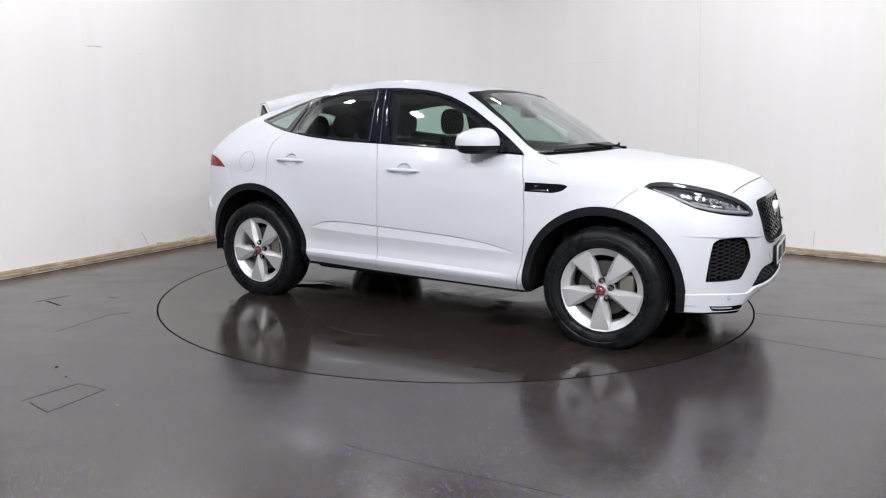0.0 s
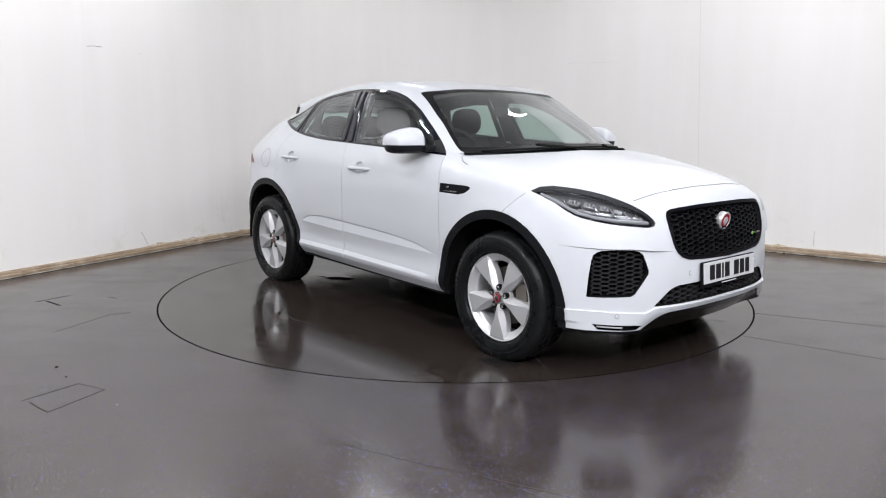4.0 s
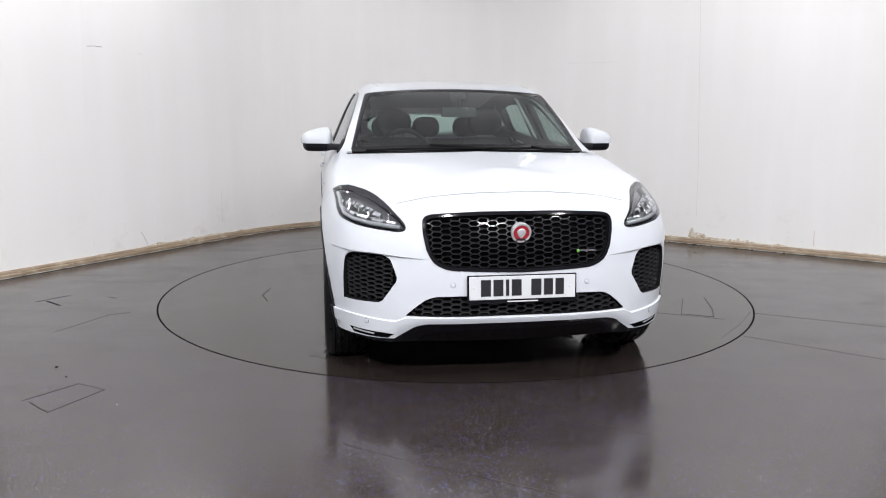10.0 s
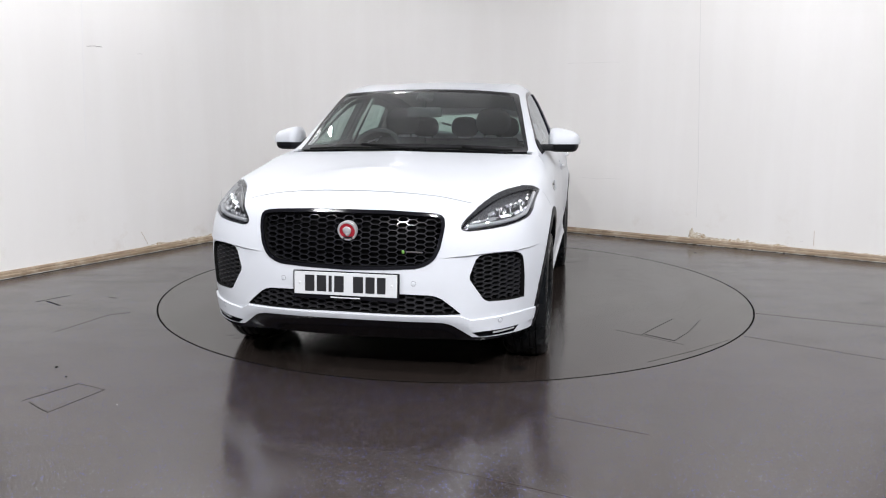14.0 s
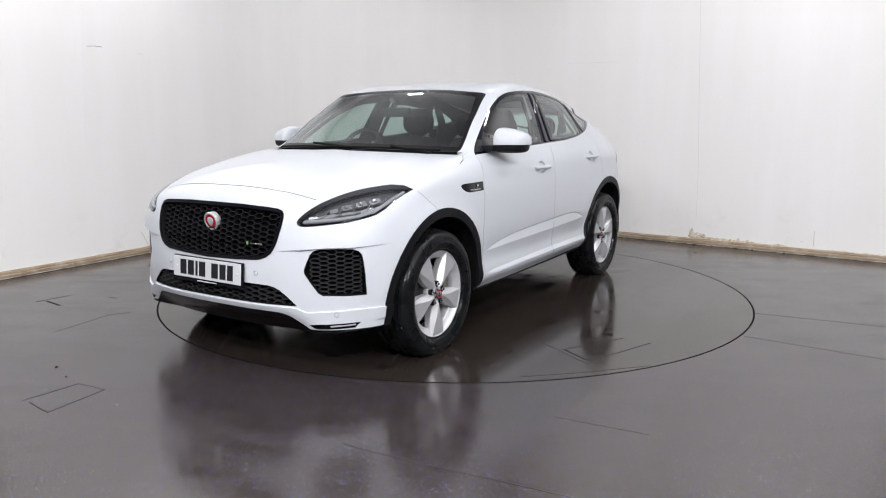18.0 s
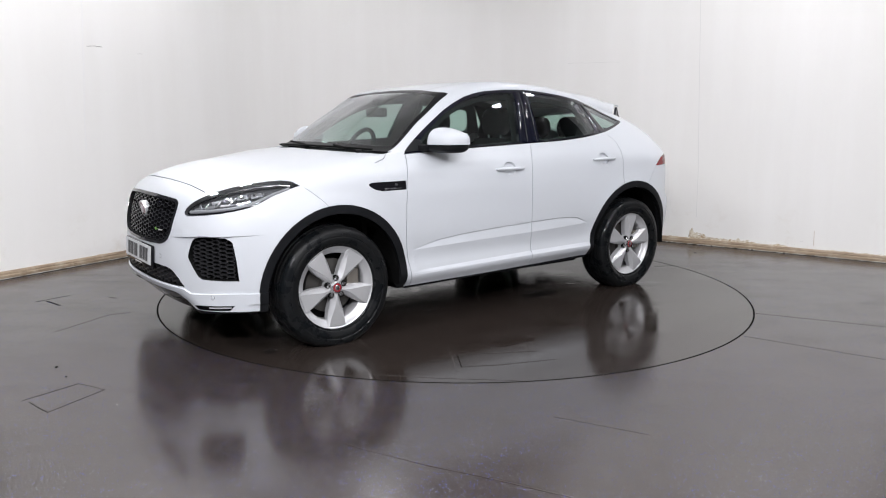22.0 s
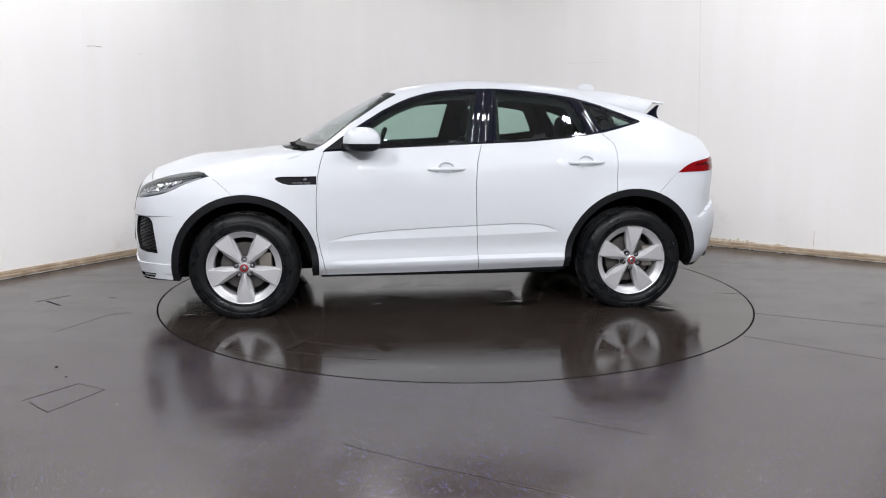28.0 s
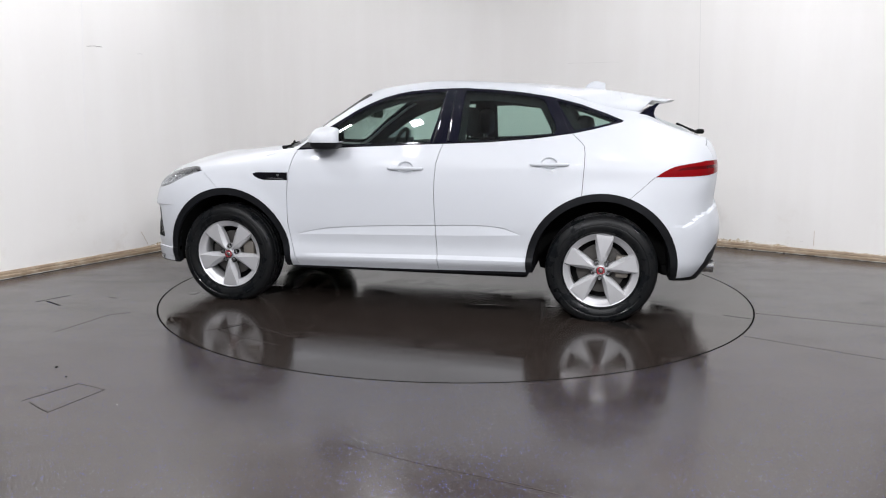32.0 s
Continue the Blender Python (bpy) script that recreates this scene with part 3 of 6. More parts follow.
def top_side(c, n):
    return n.z > 0.2 and c.z > 0.8


def interp(x, xs, zs):
    return float(np.interp(x, xs[::-1], zs[::-1]))


CREASE_X, CREASE_Z = [.785, .68, .58, .40, .19, -.197, -.466, -.60, -.70, -.792], [.513, .540, .558, .577, .589, .605, .615, .613, .600, .566]
FACET_X, FACET_Z = [.785, .581, -.217, -.429, -.792], [.512, .519, .539, .545, .560]
ROCKER_X, ROCKER_Z = [.80, .702, -.198, -.777, -.9], [.376, .379, .401, .408, .409]

DOOR_FRONT = [(.800, 1.114), (.823, 1.043), (.845, .947), (.856, .80), (.858, .597), (.838, .46), (.822, .399), (.800, .285), (.79, .2)]
DOOR_MID = [(-.262, 1.160), (-.240, 1.09), (-.225, 1.03), (-.216, .90), (-.215, .801), (-.224, .608), (-.232, .46), (-.247, .2)]
DOOR_REAR = [(-.963, 1.452), (-1.014, 1.368), (-1.115, 1.239), (-1.19, 1.172), (-1.207, 1.150), (-1.213, 1.10), (-1.212, 1.035), (-1.202, .828), (-1.19, .70)]
DLO_TOP = [(.812, 1.106), (.70, 1.192), (.60, 1.262), (.405, 1.383), (.305, 1.433), (.205, 1.474), (.10, 1.503), (.01, 1.519), (-.183, 1.535), (-.379, 1.539), (-.574, 1.528),
           (-.769, 1.509), (-.964, 1.479), (-1.159, 1.431), (-1.335, 1.368), (-1.43, 1.329), (-1.455, 1.317)]
DLO_BASE = [(-1.44, 1.308), (-1.38, 1.292), (-1.28, 1.266), (-1.15, 1.237), (-1.0, 1.214), (-.86, 1.196), (-.574, 1.172), (-.19, 1.156), (.388, 1.130)]
GLASS_F = [(.60, 1.236), (.405, 1.359), (.305, 1.411), (.205, 1.453), (.10, 1.483), (.01, 1.499), (-.12, 1.511), (-.256, 1.515), (-.166, 1.172), (.388, 1.146), (.665, 1.133), (.655, 1.19)]
GLASS_R = [(-.385, 1.519), (-.574, 1.510), (-.77, 1.490), (-.89, 1.470), (-.93, 1.45), (-1.0, 1.315), (-1.018, 1.26), (-1.005, 1.232), (-.86, 1.212), (-.574, 1.188), (-.362, 1.179)]
GLASS_Q = [(-1.005, 1.452), (-1.16, 1.413), (-1.33, 1.352), (-1.415, 1.318), (-1.36, 1.302), (-1.27, 1.280), (-1.135, 1.254)]
BONNET = [(2.045, 0), (2.040, .12), (2.035, .22), (2.019, .347), (1.995, .48), (1.975, .58), (1.93, .66), (1.83, .765), (1.70, .835), (1.60, .862), (1.534, .866), (1.45, .858), (1.367, .853), (1.28, .853), (1.197, .857), (1.11, .861),
          (1.032, .862), (.97, .848), (.935, .822), (.92, .795)]
BONNET_BACK = [(.945, .772), (1.03, .60), (1.085, .44), (1.13, .2), (1.145, 0)]
VENT = [(1.122, .937), (1.108, .945), (1.085, .949), (.852, .951), (.852, .897), (1.030, .895), (1.075, .905), (1.105, .920)]
HEADLAMP = [(-.470, .951), (-.518, .973), (-.585, .979), (-.655, .973), (-.723, .965), (-.79, .953), (-.854, .938), (-.915, .919), (-.973, .897), (-1.018, .874), (-1.050, .853), (-1.078, .828), (-1.090, .808),
            (-1.087, .795), (-1.074, .789), (-1.054, .787), (-.940, .798), (-.85, .809), (-.781, .821), (-.72, .834), (-.686, .845), (-.64, .868), (-.596, .897), (-.53, .927)]
FOG = [(-.760, .55), (-.771, .629), (-.778, .655), (-.795, .670), (-.821, .679), (-.90, .681), (-.985, .677), (-1.012, .670), (-1.032, .652), (-1.05, .61), (-1.064, .571), (-1.062, .553), (-1.035, .51), (-.998, .457), (-.976, .443), (-.85, .440), (-.753, .441)]
GRILLE = [(-.2, .884), (0, .884), (.202, .883), (.367, .875), (.425, .870), (.452, .862), (.466, .848), (.471, .825), (.468, .78), (.461, .743), (.453, .705), (.438, .672), (.42, .647), (.396, .630), (.370, .619), (.336, .611), (.199, .604), (0, .598), (-.2, .598)]
LOW_GRILLE = [(-.2, .491), (0, .491), (.30, .487), (.405, .483), (.437, .476), (.464, .463), (.508, .428), (.552, .388), (.545, .384), (.424, .383), (0, .387), (-.2, .387)]
LIP = [(-.2, .352), (0, .352), (.20, .351), (.42, .347), (.455, .345), (.487, .338), (.515, .327), (.545, .304), (.567, .288), (.60, .265), (.62, .15), (-.2, .15)]
SCREEN = [(-.2, 1.140), (0, 1.140), (.25, 1.137), (.44, 1.132), (.62, 1.126), (.748, 1.122), (.752, 1.135), (.69, 1.335), (.642, 1.475), (.632, 1.494), (.61, 1.503), (.345, 1.526), (.18, 1.531), (0, 1.534), (-.2, 1.534)]
REAR_GLASS = [(-.2, 1.207), (0, 1.207), (.3, 1.209), (.44, 1.226), (.50, 1.27), (.50, 1.32), (.46, 1.36), (.3, 1.39), (0, 1.40), (-.2, 1.40)]
TAILLAMP = [(-.542, .961), (-.588, .994), (-.62, 1.012), (-.654, 1.027), (-.70, 1.038), (-.753, 1.046), (-.905, 1.063), (-1.1, 1.062), (-1.1, .985), (-.9, .968), (-.74, .964)]
TAILGATE = [(-.2, 1.20), (0, 1.20), (.44, 1.20), (.56, 1.16), (.60, 1.06), (.59, .80), (.55, .72), (0, .70), (-.2, .70)]
ROOF = [(.262, -.2), (.262, 0), (.250, .2), (.222, .345), (.165, .53), (.05, .553), (-.25, .560), (-.85, .545), (-1.20, .51), (-1.38, .48), (-1.41, .3), (-1.425, 0), (-1.425, -.2)]


BROW_A, BROW_Z = [-1.56, -1.16, -1.04, -.96, -.86, -.79, -.60], [.660, .666, .678, .686, .688, .691, .698]
LEDGE_A, LEDGE_Z = [-1.56, -1.20, -1.105, -1.055, -1.0, -.91, -.82, -.60], [.383, .381, .379, .357, .360, .366, .371, .373]


def arch(x, z, r, drop):
    pts = [(x + r * math.cos(radians(a)), z + r * math.sin(radians(a))) for a in range(-8, 189, 6)]
    return pts + [(pts[-1][0] + drop, 0.1), (pts[0][0] - drop, 0.1)]


ARCH_F, ARCH_R = (AXLE - .012, .352, .482), (-AXLE + .004, .362, .492)


def build_shell():
    s = Shell(GRID)
    keep_door = lambda c, n: c.y > .6 and -1.25 < c.x < 1.0 and c.z < .75
    lines = [[(x, z) for x, z in zip(CREASE_X, CREASE_Z)], [(x, z + .006) for x, z in zip(CREASE_X, CREASE_Z)], list(zip(FACET_X, FACET_Z)),
             list(zip(ROCKER_X, ROCKER_Z)), [(x, z - .026) for x, z in zip(ROCKER_X, ROCKER_Z)]]
    for line in lines:
        s.score(line, SIDE, keep_door)
    for v in s.bm.verts:
        x, z = v.co.x, v.co.z
        if v.co.y < .7 or not -.95 < x < .82 or z > .8:
            continue
        zc, zf, zr = interp(x, CREASE_X, CREASE_Z), interp(x, FACET_X, FACET_Z), interp(x, ROCKER_X, ROCKER_Z)
        amp = max(0.0, min(1.0, (zc - zf) / .05)) if -.79 < x < .785 else 0.0
        amp_r = max(0.0, min(1.0, (x + .93) / .1, (.80 - x) / .14))
        d = 0.0
        if z > zc + .0055:
            d = 0.0
        elif z > zf - 1e-4:
            t = min(1.0, max(0.0, (z - zf) / max(zc - zf, 1e-4)))
            d = amp * (.0085 - .0145 * t)
        elif z > zr - 1e-4:
            t = max(0.0, (z - zr) / max(zf - zr, 1e-4))
            d = amp * .0085 * t - amp_r * .003 * (1 - t)
        elif z > zr - .0255:
            d = amp_r * (-.003 + .011 * (zr - z) / .0255)
        else:
            d = amp_r * .008 * max(0.0, (z - .29) / .08)
        v.co.y += d
    # hollows behind the door handles
    for hx, hz in ((-.012, .996), (-.985, 1.036)):
        ring = [(hx + .056 * math.cos(2 * math.pi * k / 20), hz + .044 * math.sin(2 * math.pi * k / 20)) for k in range(20)]
        inner_ring = [(hx + .046 * math.cos(2 * math.pi * k / 20), hz + .034 * math.sin(2 * math.pi * k / 20)) for k in range(20)]
        near_handle = lambda c, n: c.y > .8 and abs(c.x - hx) < .1 and abs(c.z - hz) < .1
        s.bm.normal_update()
        s.score(ring, SIDE, near_handle, True)
        s.score(inner_ring, SIDE, near_handle, True)
        for v in s.bm.verts:
            if v.co.y > .8 and abs(v.co.x - hx) < .06:
                q = math.hypot((v.co.x - hx) / .056, (v.co.z - hz) / .044)
                if q < 1:
                    v.co.y -= .020 * min(1.0, (1 - q * q) * 2.0)
    # a brow over the fog lamp grilles, a step in the lower bumper and a swelling round the wheel arches
    low_nose = lambda c, n: c.x > 1.5 and n.x + n.y > .1 and c.z < .8
    for line in (list(zip(BROW_A, BROW_Z)), [(a, z - .005) for a, z in zip(BROW_A, BROW_Z)], list(zip(LEDGE_A, LEDGE_Z)), [(a, z - .004) for a, z in zip(LEDGE_A, LEDGE_Z)]):
        s.score(line, NOSE, low_nose)
    low_tail = lambda c, n: c.x < -1.7 and c.z < .9
    for dz in (0.0, -.010, -.020, -.030):
        s.score([(-1.70, .640 + dz), (-1.84, .640 + dz), (-2.30, .870 + dz)], SIDE, low_tail)
    for v in s.bm.verts:
        x, y, z = v.co
        if x > 1.5 and z < .80:
            a = (y - x) * math.sqrt(.5)
            zb, zl = float(np.interp(a, BROW_A, BROW_Z)), float(np.interp(a, LEDGE_A, LEDGE_Z))
            amp = max(0.0, min(1.0, (a + 1.19) / .10, (-.62 - a) / .24))
            push = 0.0
            if z > zb - .0025:
                push = .003 * amp * max(0.0, min(1.0, 1 - (z - zb) / .075))
            elif z > zl - .002:
                t = max(0.0, (zb - .005 - z) / max(zb - zl, 1e-3))
                push = -.009 * amp * max(0.0, 1 - 1.15 * t)
            if z < zl - .002:
                push = .011 * max(0.0, min(1.0, (x - 1.56) / .12))
            away = Vector((max(.1, min(1.0, (x - 1.6) / .35)), min(1.0, y / .9), 0)).normalized()
            v.co += away * push
        if x < -1.72 and z < 1.0:
            # shoulder of the rear bumper
            zl = .640 + .50 * max(0.0, -1.84 - x)
            k = min(1.0, max(0.0, (zl + .001 - z) / .030)) * min(1.0, max(0.0, (z - .36) / .16)) * min(1.0, max(0.0, (-1.78 - x) / .14))
            v.co.x -= .004 * k
            v.co.y += .003 * k
            if z > zl:
                up = max(0.0, 1 - (z - zl) / .20) * min(1.0, max(0.0, (-1.78 - x) / .14))
                v.co.x += .016 * up
                v.co.y -= .004 * up
        for ax, az, r in (ARCH_F, ARCH_R):
            if y > .75:
                q = math.hypot(x - ax, z - az)
                if r - .05 < q < r + .09 and z > .3:
                    v.co.y += .007 * max(0.0, 1 - abs(q - r) / .07)
    s.bm.normal_update()

    # doors and their shut lines
    body = left_side
    s.stamp("door_f", DOOR_FRONT + DOOR_MID[::-1] + [(.2, 1.25)], SIDE, body, cut=False)
    s.stamp("door_r", [(-.262, 1.28)] + DOOR_MID + [(-.9, .2), (-1.0, .6)] + DOOR_REAR[::-1], SIDE, body, cut=False)
    s.stamp("gap", ribbon(DOOR_FRONT, .0042), SIDE, body)
    s.stamp("gap", ribbon(DOOR_MID, .0042), SIDE, body)
    s.stamp("gap", ribbon(DOOR_REAR, .004), SIDE, body)
    # bonnet, screen, roof
    top = top_side
    s.stamp("bonnet", BONNET + BONNET_BACK, TOP, lambda c, n: top(c, n) and c.x > .85)
    s.stamp("gap", ribbon(BONNET[:6], .006), TOP, lambda c, n: top(c, n) and c.x > .85)
    s.stamp("gap", ribbon(BONNET[16:], .0038), TOP, lambda c, n: top(c, n) and c.x > .85)
    s.stamp("cowl", BONNET_BACK + [(1.10, -.05), (1.05, .0), (1.0, .44), (.86, .77), (.92, .795)], TOP, lambda c, n: top(c, n) and .8 < c.x < 1.2, cut=False, only=("shell",))
    scr = lambda c, n: .1 < c.x < 1.2 and c.z > 1.08 and n.x > -.3
    s.stamp("screen_edge", SCREEN, FRONT, scr)
    s.stamp("screen", [(p[0] - (.028 if p[0] > .6 else 0), p[1] + (.030 if p[1] < 1.16 else -.022 if p[1] > 1.45 else 0)) for p in SCREEN], FRONT, scr)
    s.stamp("roof", ROOF, TOP, lambda c, n: top(c, n) and c.z > 1.3, only=("shell",))
    s.stamp("gap", ribbon([(.225, .530)] + ROOF[5:11], .0055), TOP, lambda c, n: top(c, n) and c.z > 1.3, only=("shell", "roof"))
    # side windows
    s.stamp("dlo", DLO_TOP + DLO_BASE, SIDE, body)
    s.stamp("glass_f", GLASS_F, SIDE, body)
    s.stamp("glass_r", GLASS_R, SIDE, body)
    s.stamp("glass_q", GLASS_Q, SIDE, body)
    # wheel arches
    for k, (ax, az, r) in enumerate((ARCH_F, ARCH_R)):
        s.stamp("clad", arch(ax, az, r, .012), SIDE, body)
        s.stamp("open", arch(ax, az - .004, r - .046, .0), SIDE, body)
    s.stamp("vent", VENT, SIDE, body)
    # nose
    s.stamp("gap", ribbon([(1.537, .95), (1.486, .911), (1.425, .858), (1.38, .81)], .0026), SIDE, body, only=("shell",))
    s.stamp("lip", LIP, FRONT, front_side)
    s.stamp("lip", [(-.5, .268), (-.80, .266), (-1.1, .264), (-1.4, .262), (-1.4, .1), (-.5, .1)], NOSE, nose_side, only=("shell",))
    s.stamp("grille_frame", GRILLE, FRONT, front_side)
    s.stamp("grille", [(p[0], p[1]) for p in offset_poly(GRILLE, -.017)], FRONT, front_side)
    s.stamp("low_grille", LOW_GRILLE, FRONT, front_side)
    s.stamp("fog", FOG, NOSE, nose_side)
    s.stamp("lamp", HEADLAMP, NOSE, lambda c, n: c.x > 1.3 and c.z > .7 and n.x + n.y > -.02)
    s.stamp("shell", offset_poly(HEADLAMP, .016), NOSE, lambda c, n: c.x > 1.3 and c.z > .7 and n.x + n.y > -.1, cut=False, only=("gap",))
    s.stamp("slot", [(-.785, .302), (-.88, .298), (-1.0, .294), (-1.045, .288), (-1.012, .265), (-.904, .268), (-.815, .271)], NOSE, nose_side)
    # tail
    s.stamp("tailgate", TAILGATE, FRONT, rear_side)
    s.stamp("gap", ribbon(TAILGATE[2:8], .005), FRONT, rear_side)
    s.stamp("rear_glass", REAR_GLASS, FRONT, lambda c, n: c.x < -1.45 and n.x < -.1)
    s.stamp("tail", TAILLAMP, TAIL, tail_side)
    s.stamp("tail_dark", [(-.665, 1.003), (-.75, 1.008), (-.95, 1.013), (-1.2, 1.016), (-1.2, 1.036), (-.95, 1.034), (-.76, 1.028), (-.70, 1.020)], TAIL, tail_side, only=("tail",))
    s.stamp("gap", ribbon([(-1.66, .962), (-1.592, .898), (-1.50, .815)], .003), SIDE, body, only=("shell",))
    s.stamp("valance", [(-.2, .50), (0, .50), (.62, .50), (.70, .44), (.72, .36), (.70, .30), (.70, .1), (-.2, .1)], FRONT, rear_side, only=("shell",))
    s.stamp("valance", [(-.5, .292), (-1.4, .292), (-1.4, .1), (-.5, .1)], TAIL, tail_side, only=("shell",))
    s.bm.normal_update()
    return s


SHELL = build_shell()
LAYOUT = {"verts": [tuple(v.co) for v in SHELL.bm.verts], "normals": [v.normal.copy() for v in SHELL.bm.verts]}
SHELL.bm.verts.index_update()
POLYS = [(tuple(v.index for v in f.verts), TAGS[f.material_index], f.calc_center_median(), f.normal.copy()) for f in SHELL.bm.faces]
LAYOUT_N = []
for co, nrm in zip(LAYOUT["verts"], LAYOUT["normals"]):
    if abs(co[1]) < 1e-4:
        nrm = Vector((nrm.x, 0, nrm.z)).normalized()
    LAYOUT_N.append(nrm)


def emit(name, material, pick, parent, how="left", depth=.012, out=0.0, label="", rim=True):
    """One panel: the chosen faces of the shell with a folded rim. how: left, right, or both halves in one."""
    verts, faces, norms = [], [], []
    chosen = [(ids, c, fn) for ids, tag, c, fn in POLYS if pick(tag, c)]
    if not chosen:
        return None
    for sgn in {"left": (1,), "right": (-1,), "whole": (1, -1)}[how]:
        index = {}
        edges = {}
        for ids, c, fn in chosen:
            loop = []
            for i in ids:
                if i not in index:
                    p, q = Vector(LAYOUT["verts"][i]), LAYOUT_N[i]
                    p = p + q * out
                    index[i] = len(verts)
                    verts.append((p.x, p.y * sgn, p.z))
                loop.append(index[i])
            crisp = (c.y > .7 and -.95 < c.x < .82 and c.z < .64) or (c.x > 1.6 and c.z < .72) or (c.x < -1.7 and c.z < .68)
            own = [LAYOUT_N[i] if LAYOUT_N[i].dot(fn) > (.9982 if crisp else .982) else fn for i in ids]
            nn = [(q.x, q.y * sgn, q.z) for q in own]
            if sgn < 0:
                loop, nn = loop[::-1], nn[::-1]
            faces.append(loop)
            norms += nn
            for a, b in zip(ids, ids[1:] + ids[:1]):
                key = (min(a, b), max(a, b))
                edges[key] = None if key in edges else (a, b)
        if not rim:
            continue
        for ab in edges.values():
            if ab is None:
                continue
            a, b = ab
            along = Vector(LAYOUT["verts"][b]) - Vector(LAYOUT["verts"][a])
            if how == "whole" and abs(LAYOUT["verts"][a][1]) < 1e-4 and abs(LAYOUT["verts"][b][1]) < 1e-4:
                continue
            quad = []
            for i, dd in ((b, out), (a, out), (a, out - depth), (b, out - depth)):
                p = Vector(LAYOUT["verts"][i]) + LAYOUT_N[i] * dd
                if depth < 0:
                    p += LAYOUT_N[i].cross(along).normalized() * .003
                quad.append(len(verts))
                verts.append((p.x, p.y * sgn, p.z))
            if sgn < 0:
                quad = quad[::-1]
            p0, p1, p2 = (Vector(verts[quad[k]]) for k in (0, 1, 2))
            fn = (p1 - p0).cross(p2 - p0)
            fn = fn.normalized() if fn.length > 1e-12 else Vector((0, 0, 1))
            faces.append(quad)
            norms += [tuple(fn)] * 4
    me = bpy.data.meshes.new(name)
    me.from_pydata(verts, [], faces, shade_flat=False)
    me.materials.append(material)
    me.normals_split_custom_set(norms)
    ob = new(name, me)
    ob.parent = parent
    if label:
        tagged(ob, label)
    return ob


def is_front_bumper(c):
    return c.x > 1.30 and (c.x > 1.60 or c.z < .948 + .80 * (c.x - 1.537))


def is_rear_bumper(c):
    return c.x < -1.40 and c.z < .966 and (c.x < -1.655 or c.z < .961 - .90 * (c.x + 1.662))


def tag_is(*names):
    return lambda tag, c: tag in names


BODY = emit("body", PAINT, lambda tag, c: tag == "shell" and not is_front_bumper(c) and not is_rear_bumper(c), CAR, "whole", .02)
FRONT_BUMPER = emit("front_bumper", PAINT, lambda tag, c: tag == "shell" and is_front_bumper(c), CAR, "whole", .02)
REAR_BUMPER = emit("rear_bumper", PAINT, lambda tag, c: tag == "shell" and is_rear_bumper(c), CAR, "whole", .02)
BONNET_OB = emit("bonnet", PAINT, tag_is("bonnet"), CAR, "whole", .012)
ROOF_OB = emit("roof", PAINT, tag_is("roof"), CAR, "whole", .012)
TAILGATE_OB = emit("tailgate", PAINT, tag_is("tailgate"), CAR, "whole", .012)
emit("shut_line", SHUT, tag_is("gap"), CAR, "whole", .004, -.009, "dark gap between the panels")
emit("cowl", CLADDING, tag_is("cowl"), CAR, "whole", .02, -.012, "black scuttle panel under the windscreen")
WINDSCREEN = emit("windscreen", SCREEN_GLASS, tag_is("screen"), CAR, "whole", .004, 0.0, "tinted windscreen")
emit("border", SCREEN_BORDER, tag_is("screen_edge"), WINDSCREEN, "whole", .006, .0, "black windscreen border")
emit("rear_window", GLASS, tag_is("rear_glass"), CAR, "whole", .004, 0.0, "tinted rear window")
emit("valance", CLADDING, tag_is("valance"), REAR_BUMPER, "whole", .02, 0, "black rear valance")
emit("lower_lip", GLOSS_BLACK, tag_is("lip"), FRONT_BUMPER, "whole", .02, -.006, "black chin of the front bumper")
DOORS = {}
for side in ("left", "right"):
    DOORS["f", side] = emit("front_door", PAINT, tag_is("door_f"), CAR, side, .02)
    DOORS["r", side] = emit("rear_door", PAINT, tag_is("door_r"), CAR, side, .02)
    trim = emit("window_surround", PILLAR_BLACK, tag_is("dlo"), CAR, side, .03, -.001, "gloss black window surround and pillar")
    emit("front_glass", GLASS, tag_is("glass_f"), DOORS["f", side], side, .004, -.004, "tinted door window")
    emit("rear_glass", GLASS, tag_is("glass_r"), DOORS["r", side], side, .004, -.004, "tinted door window")
    emit("quarter_glass", GLASS, tag_is("glass_q"), trim, side, .004, -.004, "small tinted quarter window")
    for lo, hi in ((0, 3), (-3, 0)):
        emit("wheel_arch_trim", CLADDING, lambda tag, c: tag == "clad" and lo < c.x < hi, CAR, side, .045, .004, "matt black wheel-arch trim")
    lamp = emit("tail_lamp", RED_LENS, tag_is("tail"), CAR, side, .01, .001, "dark red tail lamp")
    emit("tail_lamp_band", RED_DARK, tag_is("tail_dark"), lamp, side, .01, .0005, "dark band across the tail lamp")


# ---- finding places on the shell ----
from mathutils.bvhtree import BVHTree
TREE = BVHTree.FromPolygons(LAYOUT["verts"], [p[0] for p in POLYS])


